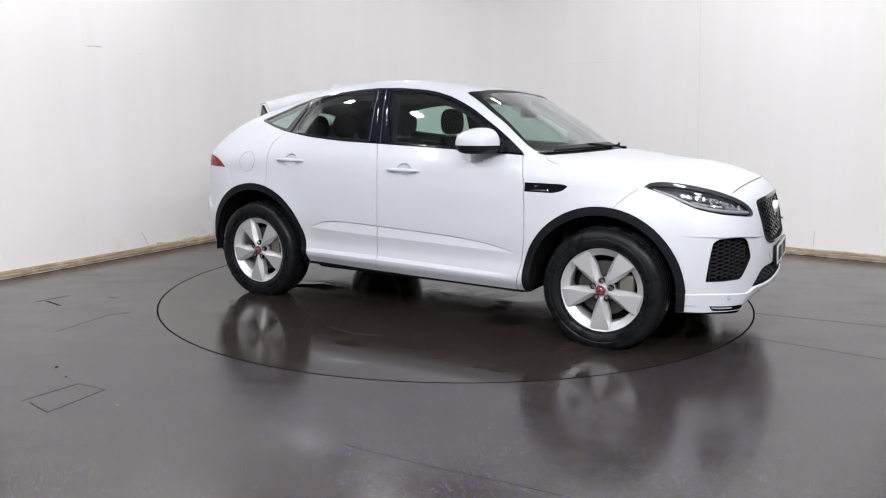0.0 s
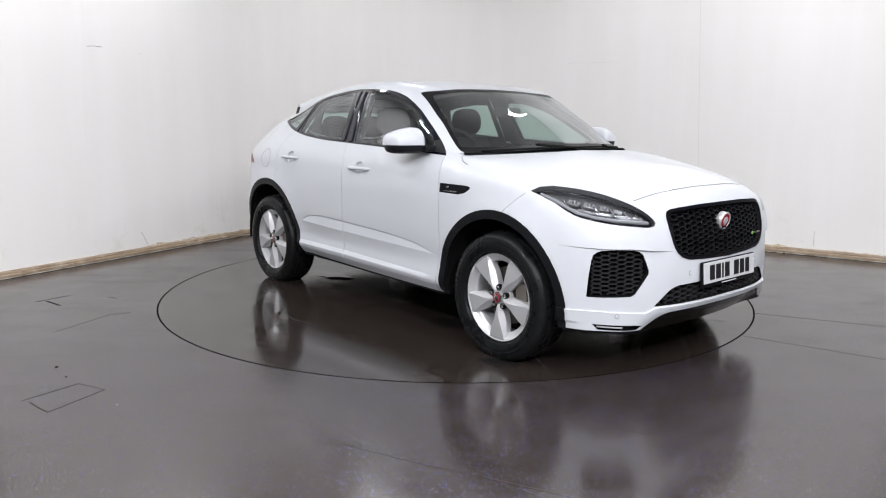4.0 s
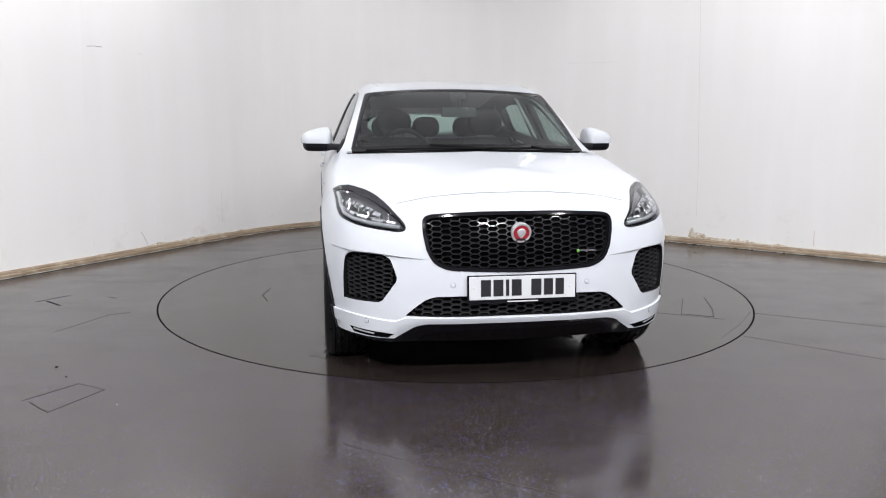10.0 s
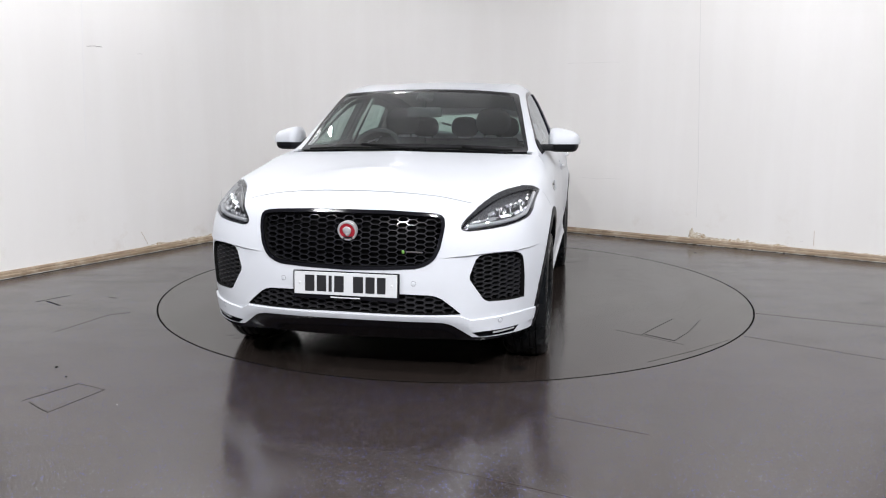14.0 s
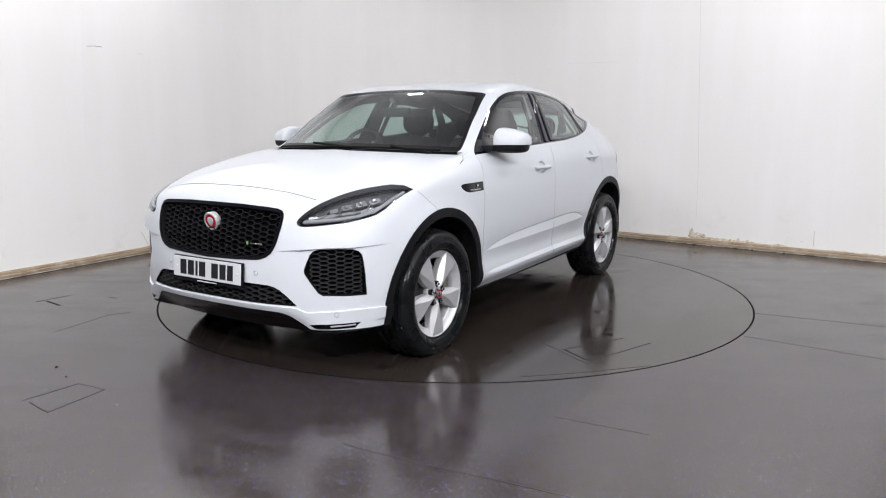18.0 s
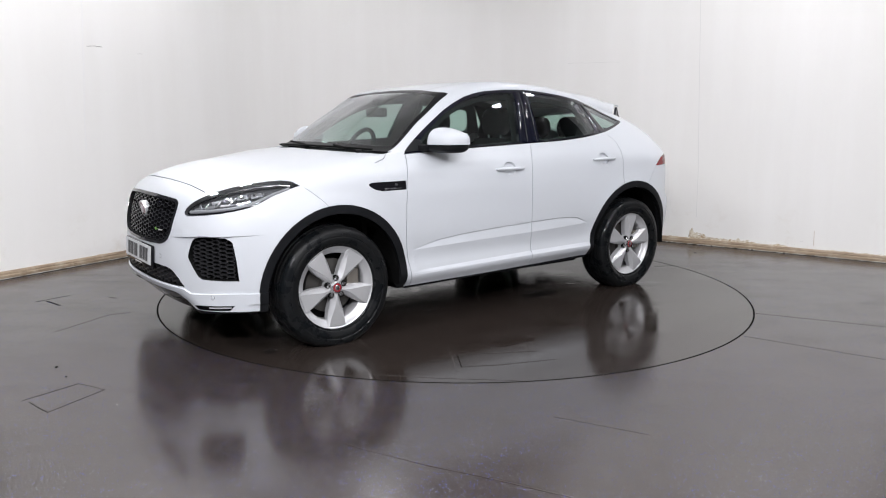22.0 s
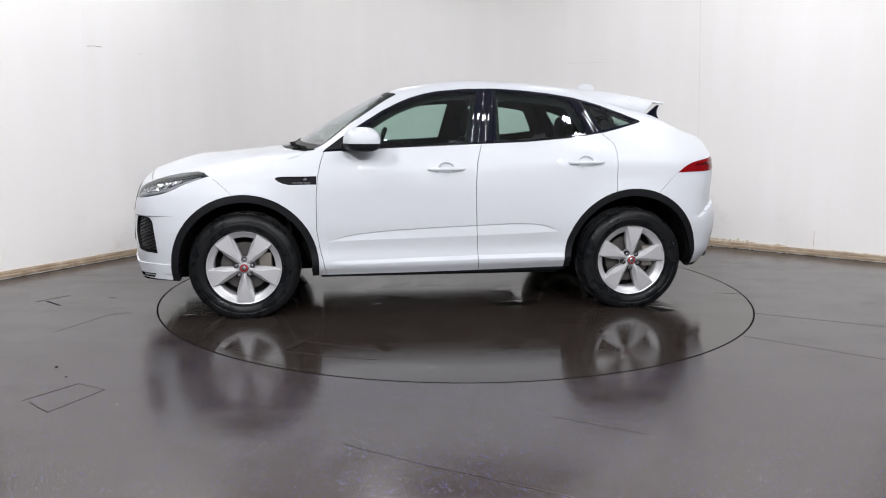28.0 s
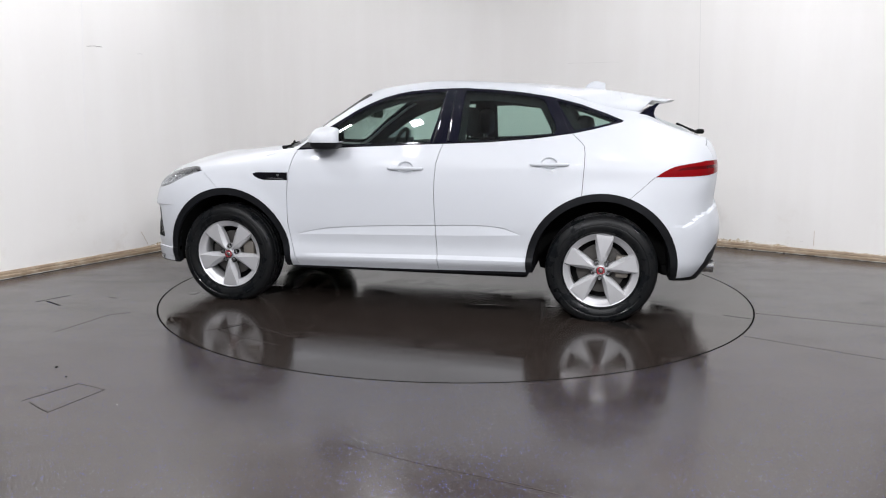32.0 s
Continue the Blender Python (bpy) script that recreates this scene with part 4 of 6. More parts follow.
def on_shell(a, b, axes, lift=0.0):
    """The point of the left half that lies at (a, b) in a view, and its normal."""
    ahead = axes[0].cross(axes[1])
    best = None
    for sgn in (1, -1):
        p, n, _, _ = TREE.ray_cast(axes[0] * a + axes[1] * b + ahead * 6 * sgn, -ahead * sgn)
        if p is not None:
            key = p.y if axes is SIDE else (p.x if axes is FRONT else (p.x + p.y if axes is NOSE else (p.y - p.x if axes is TAIL else p.z)))
            if best is None or key > best[0]:
                best = (key, p, n)
    p, n = best[1], best[2].copy()
    view = {id(SIDE): Vector((0, 1, 0)), id(FRONT): Vector((1, 0, 0)), id(NOSE): Vector((1, 1, 0)), id(TAIL): Vector((-1, 1, 0)), id(TOP): Vector((0, 0, 1))}[id(axes)]
    if n.dot(view) < 0:
        n = -n
    return p + n * lift, n


def mirrored(bm):
    """The same mesh on the car's right side."""
    bmesh.ops.scale(bm, vec=(1, -1, 1), verts=bm.verts)
    bmesh.ops.reverse_faces(bm, faces=bm.faces)
    return bm


def pair(name, make, material, parents, label="", smooth=True):
    out = []
    for k, parent in zip((1, -1), parents):
        bm = make()
        out.append(part(name, bm if k > 0 else mirrored(bm), material, parent, label, smooth))
    return out


def frame_at(p, n, up=Vector((0, 0, 1))):
    """A pose at p whose z looks along n and whose y points up."""
    z = n.normalized()
    x = up.cross(z).normalized()
    y = z.cross(x)
    return Matrix.Translation(p) @ Matrix((x, y, z)).transposed().to_4x4()


# ---- wheels ----
def build_wheel():
    rim = [(.236, -.098), (.214, -.085), (.202, .02), (.202, .066), (.2055, .072), (.214, .077), (.230, .088), (.2345, .094), (.240, .100), (.246, .1035), (.2485, .100), (.2485, .090), (.240, .07), (.232, .03), (.232, -.07), (.245, -.098)]
    wheel = part("wheel", lathe_bm(rim, 72, "Y", True), ALLOY, CAR, "silver alloy wheel with five spokes")
    half = [(.236, .088), (.247, .1045), (.2525, .1075), (.256, .1065), (.262, .119), (.284, .1295), (.300, .1315), (.305, .1290), (.309, .1315), (.330, .1275), (.346, .1185), (.3565, .105), (.3605, .092), (.3625, .080), (.357, .078), (.357, .072), (.3645, .070),
            (.368, .048), (.360, .046), (.360, .038), (.3685, .036), (.3695, .007), (.361, .005), (.361, -.005), (.3695, -.007), (.3685, -.036), (.360, -.038), (.360, -.046), (.368, -.048), (.3645, -.068), (.352, -.096), (.33, -.111), (.30, -.1175), (.258, -.112), (.247, -.1035), (.236, -.088)]
    bm = lathe_bm(half, 120, "Y", True)
    # raised marks on the side wall, and tread blocks on the shoulder
    rnd = random.Random(77)
    for lead, count, r in ((-.52, 9, .318), (2.50, 10, .318), (.95, 6, .288), (4.15, 7, .288)):
        for k in range(count):
            a = lead + .055 * k * .318 / r
            y = float(np.interp(r, [.284, .300, .309, .330], [.1295, .1315, .1315, .1275]))
            mark = box_bm((rnd.uniform(.006, .012), .0022, .016 if r > .3 else .010), (0, 0, 0), .0006, 1)
            bmesh.ops.transform(mark, matrix=Matrix.Rotation(a, 4, "Y") @ Matrix.Translation((0, y, r)), verts=mark.verts)
            add_bm(bm, mark)
    for k in range(60):
        block = box_bm((.018, .026, .010), (0, .087, .3530), .002, 1, Matrix.Rotation(radians(-38), 4, "X"))
        bmesh.ops.transform(block, matrix=Matrix.Rotation(2 * math.pi * (k + .5) / 60, 4, "Y"), verts=block.verts)
        add_bm(bm, block)
    for v in bm.verts:
        if v.co.z < -HUB_Z + .001:
            sink = -HUB_Z + .001 - v.co.z
            v.co.z = -HUB_Z + .001
            v.co.y += math.copysign(.35 * sink, v.co.y)
    part("tyre", bm, RUBBER, wheel, "worn black tyre, damp")
    # spokes: a folded blade that widens to the rim
    spoke_me = None
    for k in range(5):
        if spoke_me is None:
            bm = bmesh.new()
            prof = []
            for r, edge, flat, ye, yc in ((.040, 31, 5, .080, .098), (.060, 24.5, 5, .081, .104), (.083, 21.5, 5.5, .080, .107), (.115, 20.5, 8, .080, .1075), (.15, 19.5, 11.0, .082, .107), (.185, 17.5, 13.0, .086, .1055),
                                          (.212, 16.0, 13.6, .090, .104), (.232, 14.8, 13.6, .094, .1025), (.240, 14.4, 13.6, .0965, .1015)):
                row = []
                for ang, y in ((-edge, ye - .040), (-edge, ye - .003), (-edge + .8, ye), (-flat, yc), (flat, yc), (edge - .8, ye), (edge, ye - .003), (edge, ye - .040)):
                    q = radians(ang)
                    row.append(bm.verts.new((r * math.sin(q), y, r * math.cos(q))))
                prof.append(row)
            for p, q in zip(prof, prof[1:]):
                for i in range(7):
                    bm.faces.new((p[i], p[i + 1], q[i + 1], q[i]))
            bm.faces.new(prof[0])
            bm.faces.new(prof[-1][::-1])
            bmesh.ops.recalc_face_normals(bm, faces=bm.faces)
            spoke_me = mesh_of("spoke", bm, ALLOY)
            spoke_me.set_sharp_from_angle(angle=radians(14))
        sp = new("spoke", spoke_me)
        sp.parent = wheel
        sp.matrix_basis = Matrix.Rotation(2 * math.pi * k / 5, 4, "Y")
    part("hub", lathe_bm([(.0001, .04), (.070, .04), (.071, .074), (.066, .084), (.045, .090), (.0001, .090)], 40), ALLOY, wheel)
    cap = part("centre_cap", lathe_bm([(.0001, .09), (.031, .09), (.031, .106), (.0275, .108), (.0001, .108)], 32), CHROME, wheel, "round centre cap")
    part("cap_face", lathe_bm([(.0001, .1075), (.0255, .1075), (.0245, .110), (.0001, .1105)], 32), BADGE_RED, cap, "red badge disc")
    bm = bmesh.new()
    bmesh.ops.create_icosphere(bm, subdivisions=2, radius=.0165)
    bmesh.ops.transform(bm, matrix=Matrix.Translation((0, .110, 0)) @ Matrix.Diagonal((1, .3, 1.15, 1)), verts=bm.verts)
    part("cap_emblem", bm, CHROME, cap, "plain silver emblem")
    nut_me = well_me = None
    for k in range(5):
        a = 2 * math.pi * (k + .5) / 5
        m = Matrix.Rotation(a, 4, "Y") @ Matrix.Translation((0, .088, .056))
        nut = part("wheel_nut", lathe_bm([(.0001, .0), (.0112, .0), (.0112, .012), (.0085, .019), (.0001, .020)], 6), CHROME, wheel, smooth=False) if nut_me is None else new("wheel_nut", nut_me)
        nut_me = nut.data
        nut.parent = wheel
        nut.matrix_basis = m
        well = part("nut_well", lathe_bm([(.0145, -.01), (.0145, .0075), (.0175, .0075), (.0175, -.01)], 20, "Y", True), MATT_BLACK, wheel) if well_me is None else new("nut_well", well_me)
        well_me = well.data
        well.parent = wheel
        well.matrix_basis = m
    disc = part("brake_disc", lathe_bm([(.07, .020), (.162, .020), (.162, -.005), (.07, -.005)], 56, "Y", True), GREY_METAL, wheel, "grey steel brake disc")
    part("disc_bell", lathe_bm([(.0001, .045), (.072, .045), (.078, .02), (.078, -.01), (.0001, -.01)], 40), GREY_METAL, wheel)
    bm = box_bm((.085, .060, .150), (-.135, .030, .02), .018)
    part("brake_caliper", bm, Mat("caliper_metal", (.16, .145, .125), .55, .3).m, wheel, "grey brake caliper")
    part("backplate", lathe_bm([(.0001, -.03), (.205, -.03), (.205, -.04), (.0001, -.04)], 40), MATT_BLACK, wheel)
    v = part("valve", tube_bm([(.0, .070, -.214), (.0, .094, -.200)], .0045, 8), MATT_BLACK, wheel)
    v.matrix_basis = Matrix.Rotation(radians(36), 4, "Y")
    return wheel


WHEEL = build_wheel()
TRACK = .8065


def stand(wheel, x, y, spin):
    """Put a wheel at its axle with its spokes turned; the tyre's flat stays on the ground."""
    wheel.matrix_basis = pose(x, y, HUB_Z) @ (Matrix.Rotation(math.pi, 4, "Z") if y < 0 else Matrix()) @ Matrix.Rotation(radians(spin), 4, "Y")
    for o in wheel.children:
        if o.name.startswith(("tyre", "brake_caliper")):
            o.matrix_basis = Matrix.Rotation(radians(-spin), 4, "Y")


for wx, wy, spin in ((-AXLE, TRACK, -5), (AXLE, -TRACK, 36), (-AXLE, -TRACK, 30)):
    stand(copy_thing(WHEEL, Matrix()), wx, wy, spin)
stand(WHEEL, AXLE, TRACK, 36)


def liner_bm(ax, az, r):
    bm = bmesh.new()
    rows = []
    for k in range(33):
        a = radians(-6 + 192 * k / 32)
        x, z = ax + r * math.cos(a), az + r * math.sin(a)
        rows.append([bm.verts.new((x, y, z)) for y in (.905, .75, .60, .50)])
    for p, q in zip(rows, rows[1:]):
        for i in range(3):
            bm.faces.new((p[i], q[i], q[i + 1], p[i + 1]))
    hub = bm.verts.new((ax, .50, az))
    for p, q in zip(rows, rows[1:]):
        bm.faces.new((p[3], q[3], hub))
    return bm


for ax, az, r in (ARCH_F, ARCH_R):
    pair("wheel_arch_liner", lambda: liner_bm(ax, az - .004, r - .048), MATT_BLACK, (CAR, CAR), "black wheel-arch liner")


# ---- underside ----
part("floor_pan", box_bm((1.70, 1.60, .08), (0, 0, .283), .03), MATT_BLACK, CAR, "black underside")
part("front_undertray", box_bm((.26, 1.20, .08), (1.87, 0, .262), .03), MATT_BLACK, CAR)
part("rear_undertray", box_bm((.24, 1.16, .08), (-1.86, 0, .30), .03), MATT_BLACK, CAR)
part("front_subframe", box_bm((.9, .86, .14), (AXLE, 0, .30), .04), MATT_BLACK, CAR)
part("rear_subframe", box_bm((.9, .86, .16), (-AXLE, 0, .32), .04), MATT_BLACK, CAR)
for wx in (AXLE, -AXLE):
    pair("suspension_arm", lambda: tube_bm([(wx, .40, .30), (wx + .02, .70, .26)], .03, 10), MATT_BLACK, (CAR, CAR))


def sill_bm():
    bm = bmesh.new()
    cols = []
    for x in np.linspace(.835, -.86, 18):
        z = float(np.interp(x, [-.86, .835], [.302, .281]))
        drop = .017 + (.004 if x < .55 else 0)
        cols.append([bm.verts.new((x, y, q)) for y, q in ((.878, z + .004), (.872, z - .018), (.846, z - drop), (.70, z - drop - .004), (.70, z + .03))])
    for p, q in zip(cols, cols[1:]):
        for i in range(4):
            bm.faces.new((p[i], q[i], q[i + 1], p[i + 1]))
    bm.faces.new(cols[0])
    bm.faces.new(cols[-1][::-1])
    bmesh.ops.recalc_face_normals(bm, faces=bm.faces)
    return bm


pair("sill_trim", sill_bm, CLADDING, (CAR, CAR), "matt black sill")


# ---- grilles ----
def honeycomb(poly, axes, whole, wide, high, thick, lift):
    """A net of flattened hexagons that follows the bumper."""
    bm = bmesh.new()
    seen = set()
    a0, a1 = min(p[0] for p in poly), max(p[0] for p in poly)
    b0, b1 = min(p[1] for p in poly), max(p[1] for p in poly)
    signs = (1, -1) if whole else (1,)
    cache = {}

    def at(a, b, dz):
        key = (round(a, 4), round(b, 4))
        if key not in cache:
            try:
                got = on_shell(abs(a) if whole else a, b, axes)
                flip = Vector((1, -1 if whole and a < 0 else 1, 1))
                cache[key] = (got[0] * flip, got[1] * flip)
            except TypeError:
                cache[key] = None
        got = cache[key]
        return None if got is None else got[0] + got[1] * dz

    cols = int((a1 - a0) / (wide * .75)) + 2
    rows = int((b1 - b0) / high) + 2
    for i in range(-1, cols):
        for j in range(-1, rows + 1):
            ca = (0 if whole else a0) + i * wide * .75
            cb = b0 + j * high + (high / 2 if i % 2 else 0)
            six = [(ca + wide / 2 * math.cos(k * math.pi / 3), cb + high / 2 * math.sin(k * math.pi / 3) / .866) for k in range(6)]
            for k in range(6):
                p, q = six[k], six[(k + 1) % 6]
                key = tuple(sorted(((round(p[0], 3), round(p[1], 3)), (round(q[0], 3), round(q[1], 3)))))
                if key in seen:
                    continue
                seen.add(key)
                mid = ((p[0] + q[0]) / 2, (p[1] + q[1]) / 2)
                if not inside(poly, *mid) or (whole and mid[0] < -1e-3):
                    continue
                d = Vector((q[0] - p[0], q[1] - p[1])).normalized()
                n2 = Vector((-d.y, d.x)) * thick / 2
                for sgn in signs:
                    vs = []
                    for (x, y), s in ((p, 1), (q, 1), (q, -1), (p, -1)):
                        for dz in (lift, lift - .022):
                            w = at(x + n2.x * s * (1 if dz == lift else 1.5), y + n2.y * s * (1 if dz == lift else 1.5), dz)
                            if w is None:
                                break
                            vs.append((w.x, w.y * sgn, w.z))
                    if len(vs) < 8:
                        continue
                    v = [bm.verts.new(w) for w in vs]
                    for f in ((0, 2, 4, 6), (0, 1, 3, 2), (4, 5, 7, 6)):
                        bm.faces.new([v[t] for t in f])
    bmesh.ops.recalc_face_normals(bm, faces=bm.faces)
    return bm


GRILLE_OB = emit("grille", MATT_BLACK, tag_is("grille"), CAR, "whole", -.05, -.05, "black honeycomb front grille")
emit("grille_frame", GLOSS_BLACK, tag_is("grille_frame"), GRILLE_OB, "whole", .045, .004, "gloss black grille frame")
tagged(part("net", honeycomb(offset_poly(GRILLE, -.012), FRONT, True, .060, .0262, .0050, -.012), GRILLE_NET, GRILLE_OB, "gloss black honeycomb", smooth=False), kind="stuff")
LOW_OB = emit("lower_grille", MATT_BLACK, tag_is("low_grille"), FRONT_BUMPER, "whole", -.05, -.05, "black lower air intake")
tagged(part("net", honeycomb(offset_poly(LOW_GRILLE, -.010), FRONT, True, .060, .0262, .0052, -.010), NET, LOW_OB, smooth=False), kind="stuff")
for side, k in (("left", 1), ("right", -1)):
    fog = emit("fog_grille", MATT_BLACK, tag_is("fog"), FRONT_BUMPER, side, -.045, -.045, "black honeycomb bumper intake")
    bm = honeycomb(offset_poly(FOG, -.010), NOSE, False, .056, .0225, .0045, -.016)
    tagged(part("net", bm if k > 0 else mirrored(bm), NET, fog, smooth=False), kind="stuff")
    slot = emit("lower_slot", GLOSS_BLACK, tag_is("slot"), FRONT_BUMPER, side, -.02, -.02, "narrow lamp slot in the bumper")

    def slot_bar():
        return tube_bm([tuple(on_shell(a, b, NOSE, -.008)[0]) for a, b in ((-.81, .287), (-.86, .284), (-.91, .282), (-.94, .281))], .0048, 8)
    bm = slot_bar()
    part("slot_lamp", bm if k > 0 else mirrored(bm), Mat("slot_lamp_clear", (.40, .41, .42), .2).m, slot, "thin clear lamp")


def disc_on(a, b, axes, r, h, lift=0.0, seg=20):
    p, n = on_shell(a, b, axes, lift)
    bm = lathe_bm([(.0001, 0), (r, 0), (r, h * .7), (r * .85, h), (.0001, h)], seg, "Z")
    bmesh.ops.transform(bm, matrix=frame_at(p, n), verts=bm.verts)
    return bm


for a, b, axes in ((.331, .540, FRONT), (-.909, .345, NOSE)):
    for ring_r, mat, hh, nm in ((.0125, SHUT, .0012, "sensor_ring"), (.0110, PAINT, .0026, "parking_sensor")):
        pair(nm, lambda: disc_on(a, b, axes, ring_r, hh), mat, (FRONT_BUMPER, FRONT_BUMPER))

# ---- badge on the grille ----
bx = on_shell(.02, .783, FRONT)[0].x
BADGE = part("round_badge", lathe_bm([(.0001, -.03), (.045, -.03), (.050, .0), (.0475, .005), (.0405, .005), (.0395, .002), (.0001, .002)], 48), SATIN, GRILLE_OB, "round silver badge with a red face")
BADGE.matrix_basis = pose(bx - .004, 0, .783) @ Matrix.Rotation(-math.pi / 2, 4, "Z") @ Matrix.Rotation(radians(-12), 4, "X")
part("badge_face", lathe_bm([(.0001, .0015), (.0385, .0015), (.0385, .0035), (.0001, .0045)], 40), BADGE_RED, BADGE, "red enamel disc")
bm = bmesh.new()
bmesh.ops.create_icosphere(bm, subdivisions=3, radius=.024)
for v in bm.verts:
    v.co.x *= .55 + .45 * min(1, max(0, (v.co.z + .02) / .03))
    v.co.y *= .22
    v.co.z *= 1.05
bmesh.ops.translate(bm, vec=(0, .005, -.001), verts=bm.verts)
part("badge_emblem", bm, SATIN, BADGE, "plain silver emblem")
gp = on_shell(.33, .692, FRONT)[0]
bar = part("script_badge", box_bm((.006, .085, .009), (gp.x + .004, .335, .692), .002, 1), CHROME, GRILLE_OB, "small silver bar badge")
part("badge_square", box_bm((.007, .013, .017), (gp.x + .012, .281, .693), .003, 1), GREEN, bar, "small green badge")


# ---- number plate, its writing as plain bars ----
def build_plate(x, z, tilt, parent):
    m = pose(x, 0, z) @ Matrix.Rotation(radians(tilt), 4, "Y")
    holder = part("plate_holder", box_bm((.014, .538, .138), (-.008, 0, -.008), .006), GLOSS_BLACK, parent, "black number plate holder")
    holder.matrix_basis = m
    plate = part("number_plate", box_bm((.004, .520, .111), (.003, 0, 0), .0015, 1), PLATE_WHITE, holder, "white number plate with dark bars")
    y = -.204
    for w in (.048, .048, .016, .048, None, .050, .045, .042):
        if w is None:
            y += .035
            continue
        part("dark_bar", box_bm((.0012, w, .079), (.0056, y + w / 2, 0), .0), INK, plate, smooth=False)
        y += w + .0125
    for yy in (-.234, .234):
        part("plate_screw", lathe_bm([(.0001, 0), (.007, 0), (.005, .002), (.0001, .0025)], 16), PLATE_WHITE, plate).matrix_basis = Matrix.Translation((.005, yy, 0)) @ Matrix.Rotation(-math.pi / 2, 4, "Z")
    part("caption_bar", box_bm((.0012, .150, .006), (.0001, 0, -.067), .0), PLATE_WHITE, holder, "thin pale line of small print", smooth=False)
    return holder


build_plate(2.199, .529, -4, FRONT_BUMPER)


# ---- headlamps ----
def lamp_part(points, size, lift, bevel=.003):
    """A faceted block set inside a lamp between two points of the corner view."""
    (a0, b0), (a1, b1) = points
    p0, n0 = on_shell(a0, b0, NOSE, lift)
    p1, n1 = on_shell(a1, b1, NOSE, lift)
    d = p1 - p0
    bm = box_bm((d.length, size[0], size[1]), bevel=bevel, seg=1)
    x = d.normalized()
    z = (n0 + n1).normalized()
    y = z.cross(x).normalized()
    z = x.cross(y)
    bmesh.ops.transform(bm, matrix=Matrix.Translation((p0 + p1) / 2) @ Matrix((x, y, z)).transposed().to_4x4(), verts=bm.verts)
    return bm


for side, k in (("left", 1), ("right", -1)):
    lamp = emit("headlamp", LAMP_DARK, tag_is("lamp"), CAR, side, -.05, -.05, "clear headlamp with silver reflectors in a dark housing")
    emit("lens", LENS, tag_is("lamp"), lamp, side, .004, .001, "clear lamp lens", rim=False)

    def fit(name, bm, mat, label=""):
        part(name, bm if k > 0 else mirrored(bm), mat, lamp, label, smooth=False)

    rail = [tuple(on_shell(a, b, NOSE, -.018)[0]) for a, b in offset_poly(HEADLAMP, -.012)]
    fit("bezel", tube_bm(rail, .0055, 6, True), GLOSS_BLACK, "gloss black lamp bezel")
    blade = [(-.52, .945), (-.585, .920), (-.64, .892), (-.70, .862), (-.79, .842), (-.90, .828), (-1.0, .818), (-1.06, .812)]
    fit("light_blade", tube_bm([tuple(on_shell(a, b, NOSE, -.018)[0]) for a, b in blade], .0105, 8), Mat("daylight_blade", (.27, .275, .285), .3).m, "grey J-shaped running light")
    for q, (p0, p1, w) in enumerate((((-.655, .925), (-.715, .912), .034), ((-.735, .915), (-.79, .903), .036), ((-.815, .900), (-.865, .890), .034), ((-.885, .884), (-.93, .872), .026),
                                     ((-.70, .882), (-.775, .868), .018), ((-.80, .866), (-.87, .856), .020), ((-.90, .852), (-.965, .842), .020), ((-.985, .840), (-1.035, .832), .016))):
        fit("reflector", lamp_part((p0, p1), (w, .020), -.032 if q < 4 else -.026), LAMP_SILVER, "faceted silver reflector")
    for a, b in ((-.645, .905), (-.725, .892), (-.80, .884), (-.875, .872), (-.945, .858), (-1.0, .845)):
        fit("reflector_fin", lamp_part(((a + .012, b + .016), (a - .008, b - .018)), (.005, .030), -.024, .001), CHROME, "thin chrome divider")
    fit("lamp_shelf", tube_bm([tuple(on_shell(a, b, NOSE, -.030)[0]) for a, b in ((-.62, .900), (-.70, .884), (-.79, .872), (-.88, .860), (-.97, .846), (-1.04, .832))], .0065, 8), LAMP_SILVER, "silver shelf across the lamp")
    for a, b in ((-.69, .918), (-.765, .908), (-.84, .894)):
        p, n = on_shell(a, b, NOSE, -.022)
        bm = bmesh.new()
        bmesh.ops.create_icosphere(bm, subdivisions=2, radius=.014)
        bmesh.ops.translate(bm, vec=p, verts=bm.verts)
        fit("projector", bm, CHROME, "round projector lens")
    # side vents in the wings
    vent = emit("wing_vent", GLOSS_BLACK, tag_is("vent"), CAR, side, .012, -.004, "gloss black wing vent")

    def vent_bits():
        bm = bmesh.new()
        p = on_shell(.925, .930, SIDE, -.001)[0]
        add_bm(bm, box_bm((.022, .003, .012), p, .001, 1))
        p = on_shell(.95, .908, SIDE, -.002)[0]
        add_bm(bm, box_bm((.12, .003, .006), p, .001, 1))
        return bm
    bm = vent_bits()
    part("vent_bars", bm if k > 0 else mirrored(bm), CHROME, vent, "small silver bars on the vent")


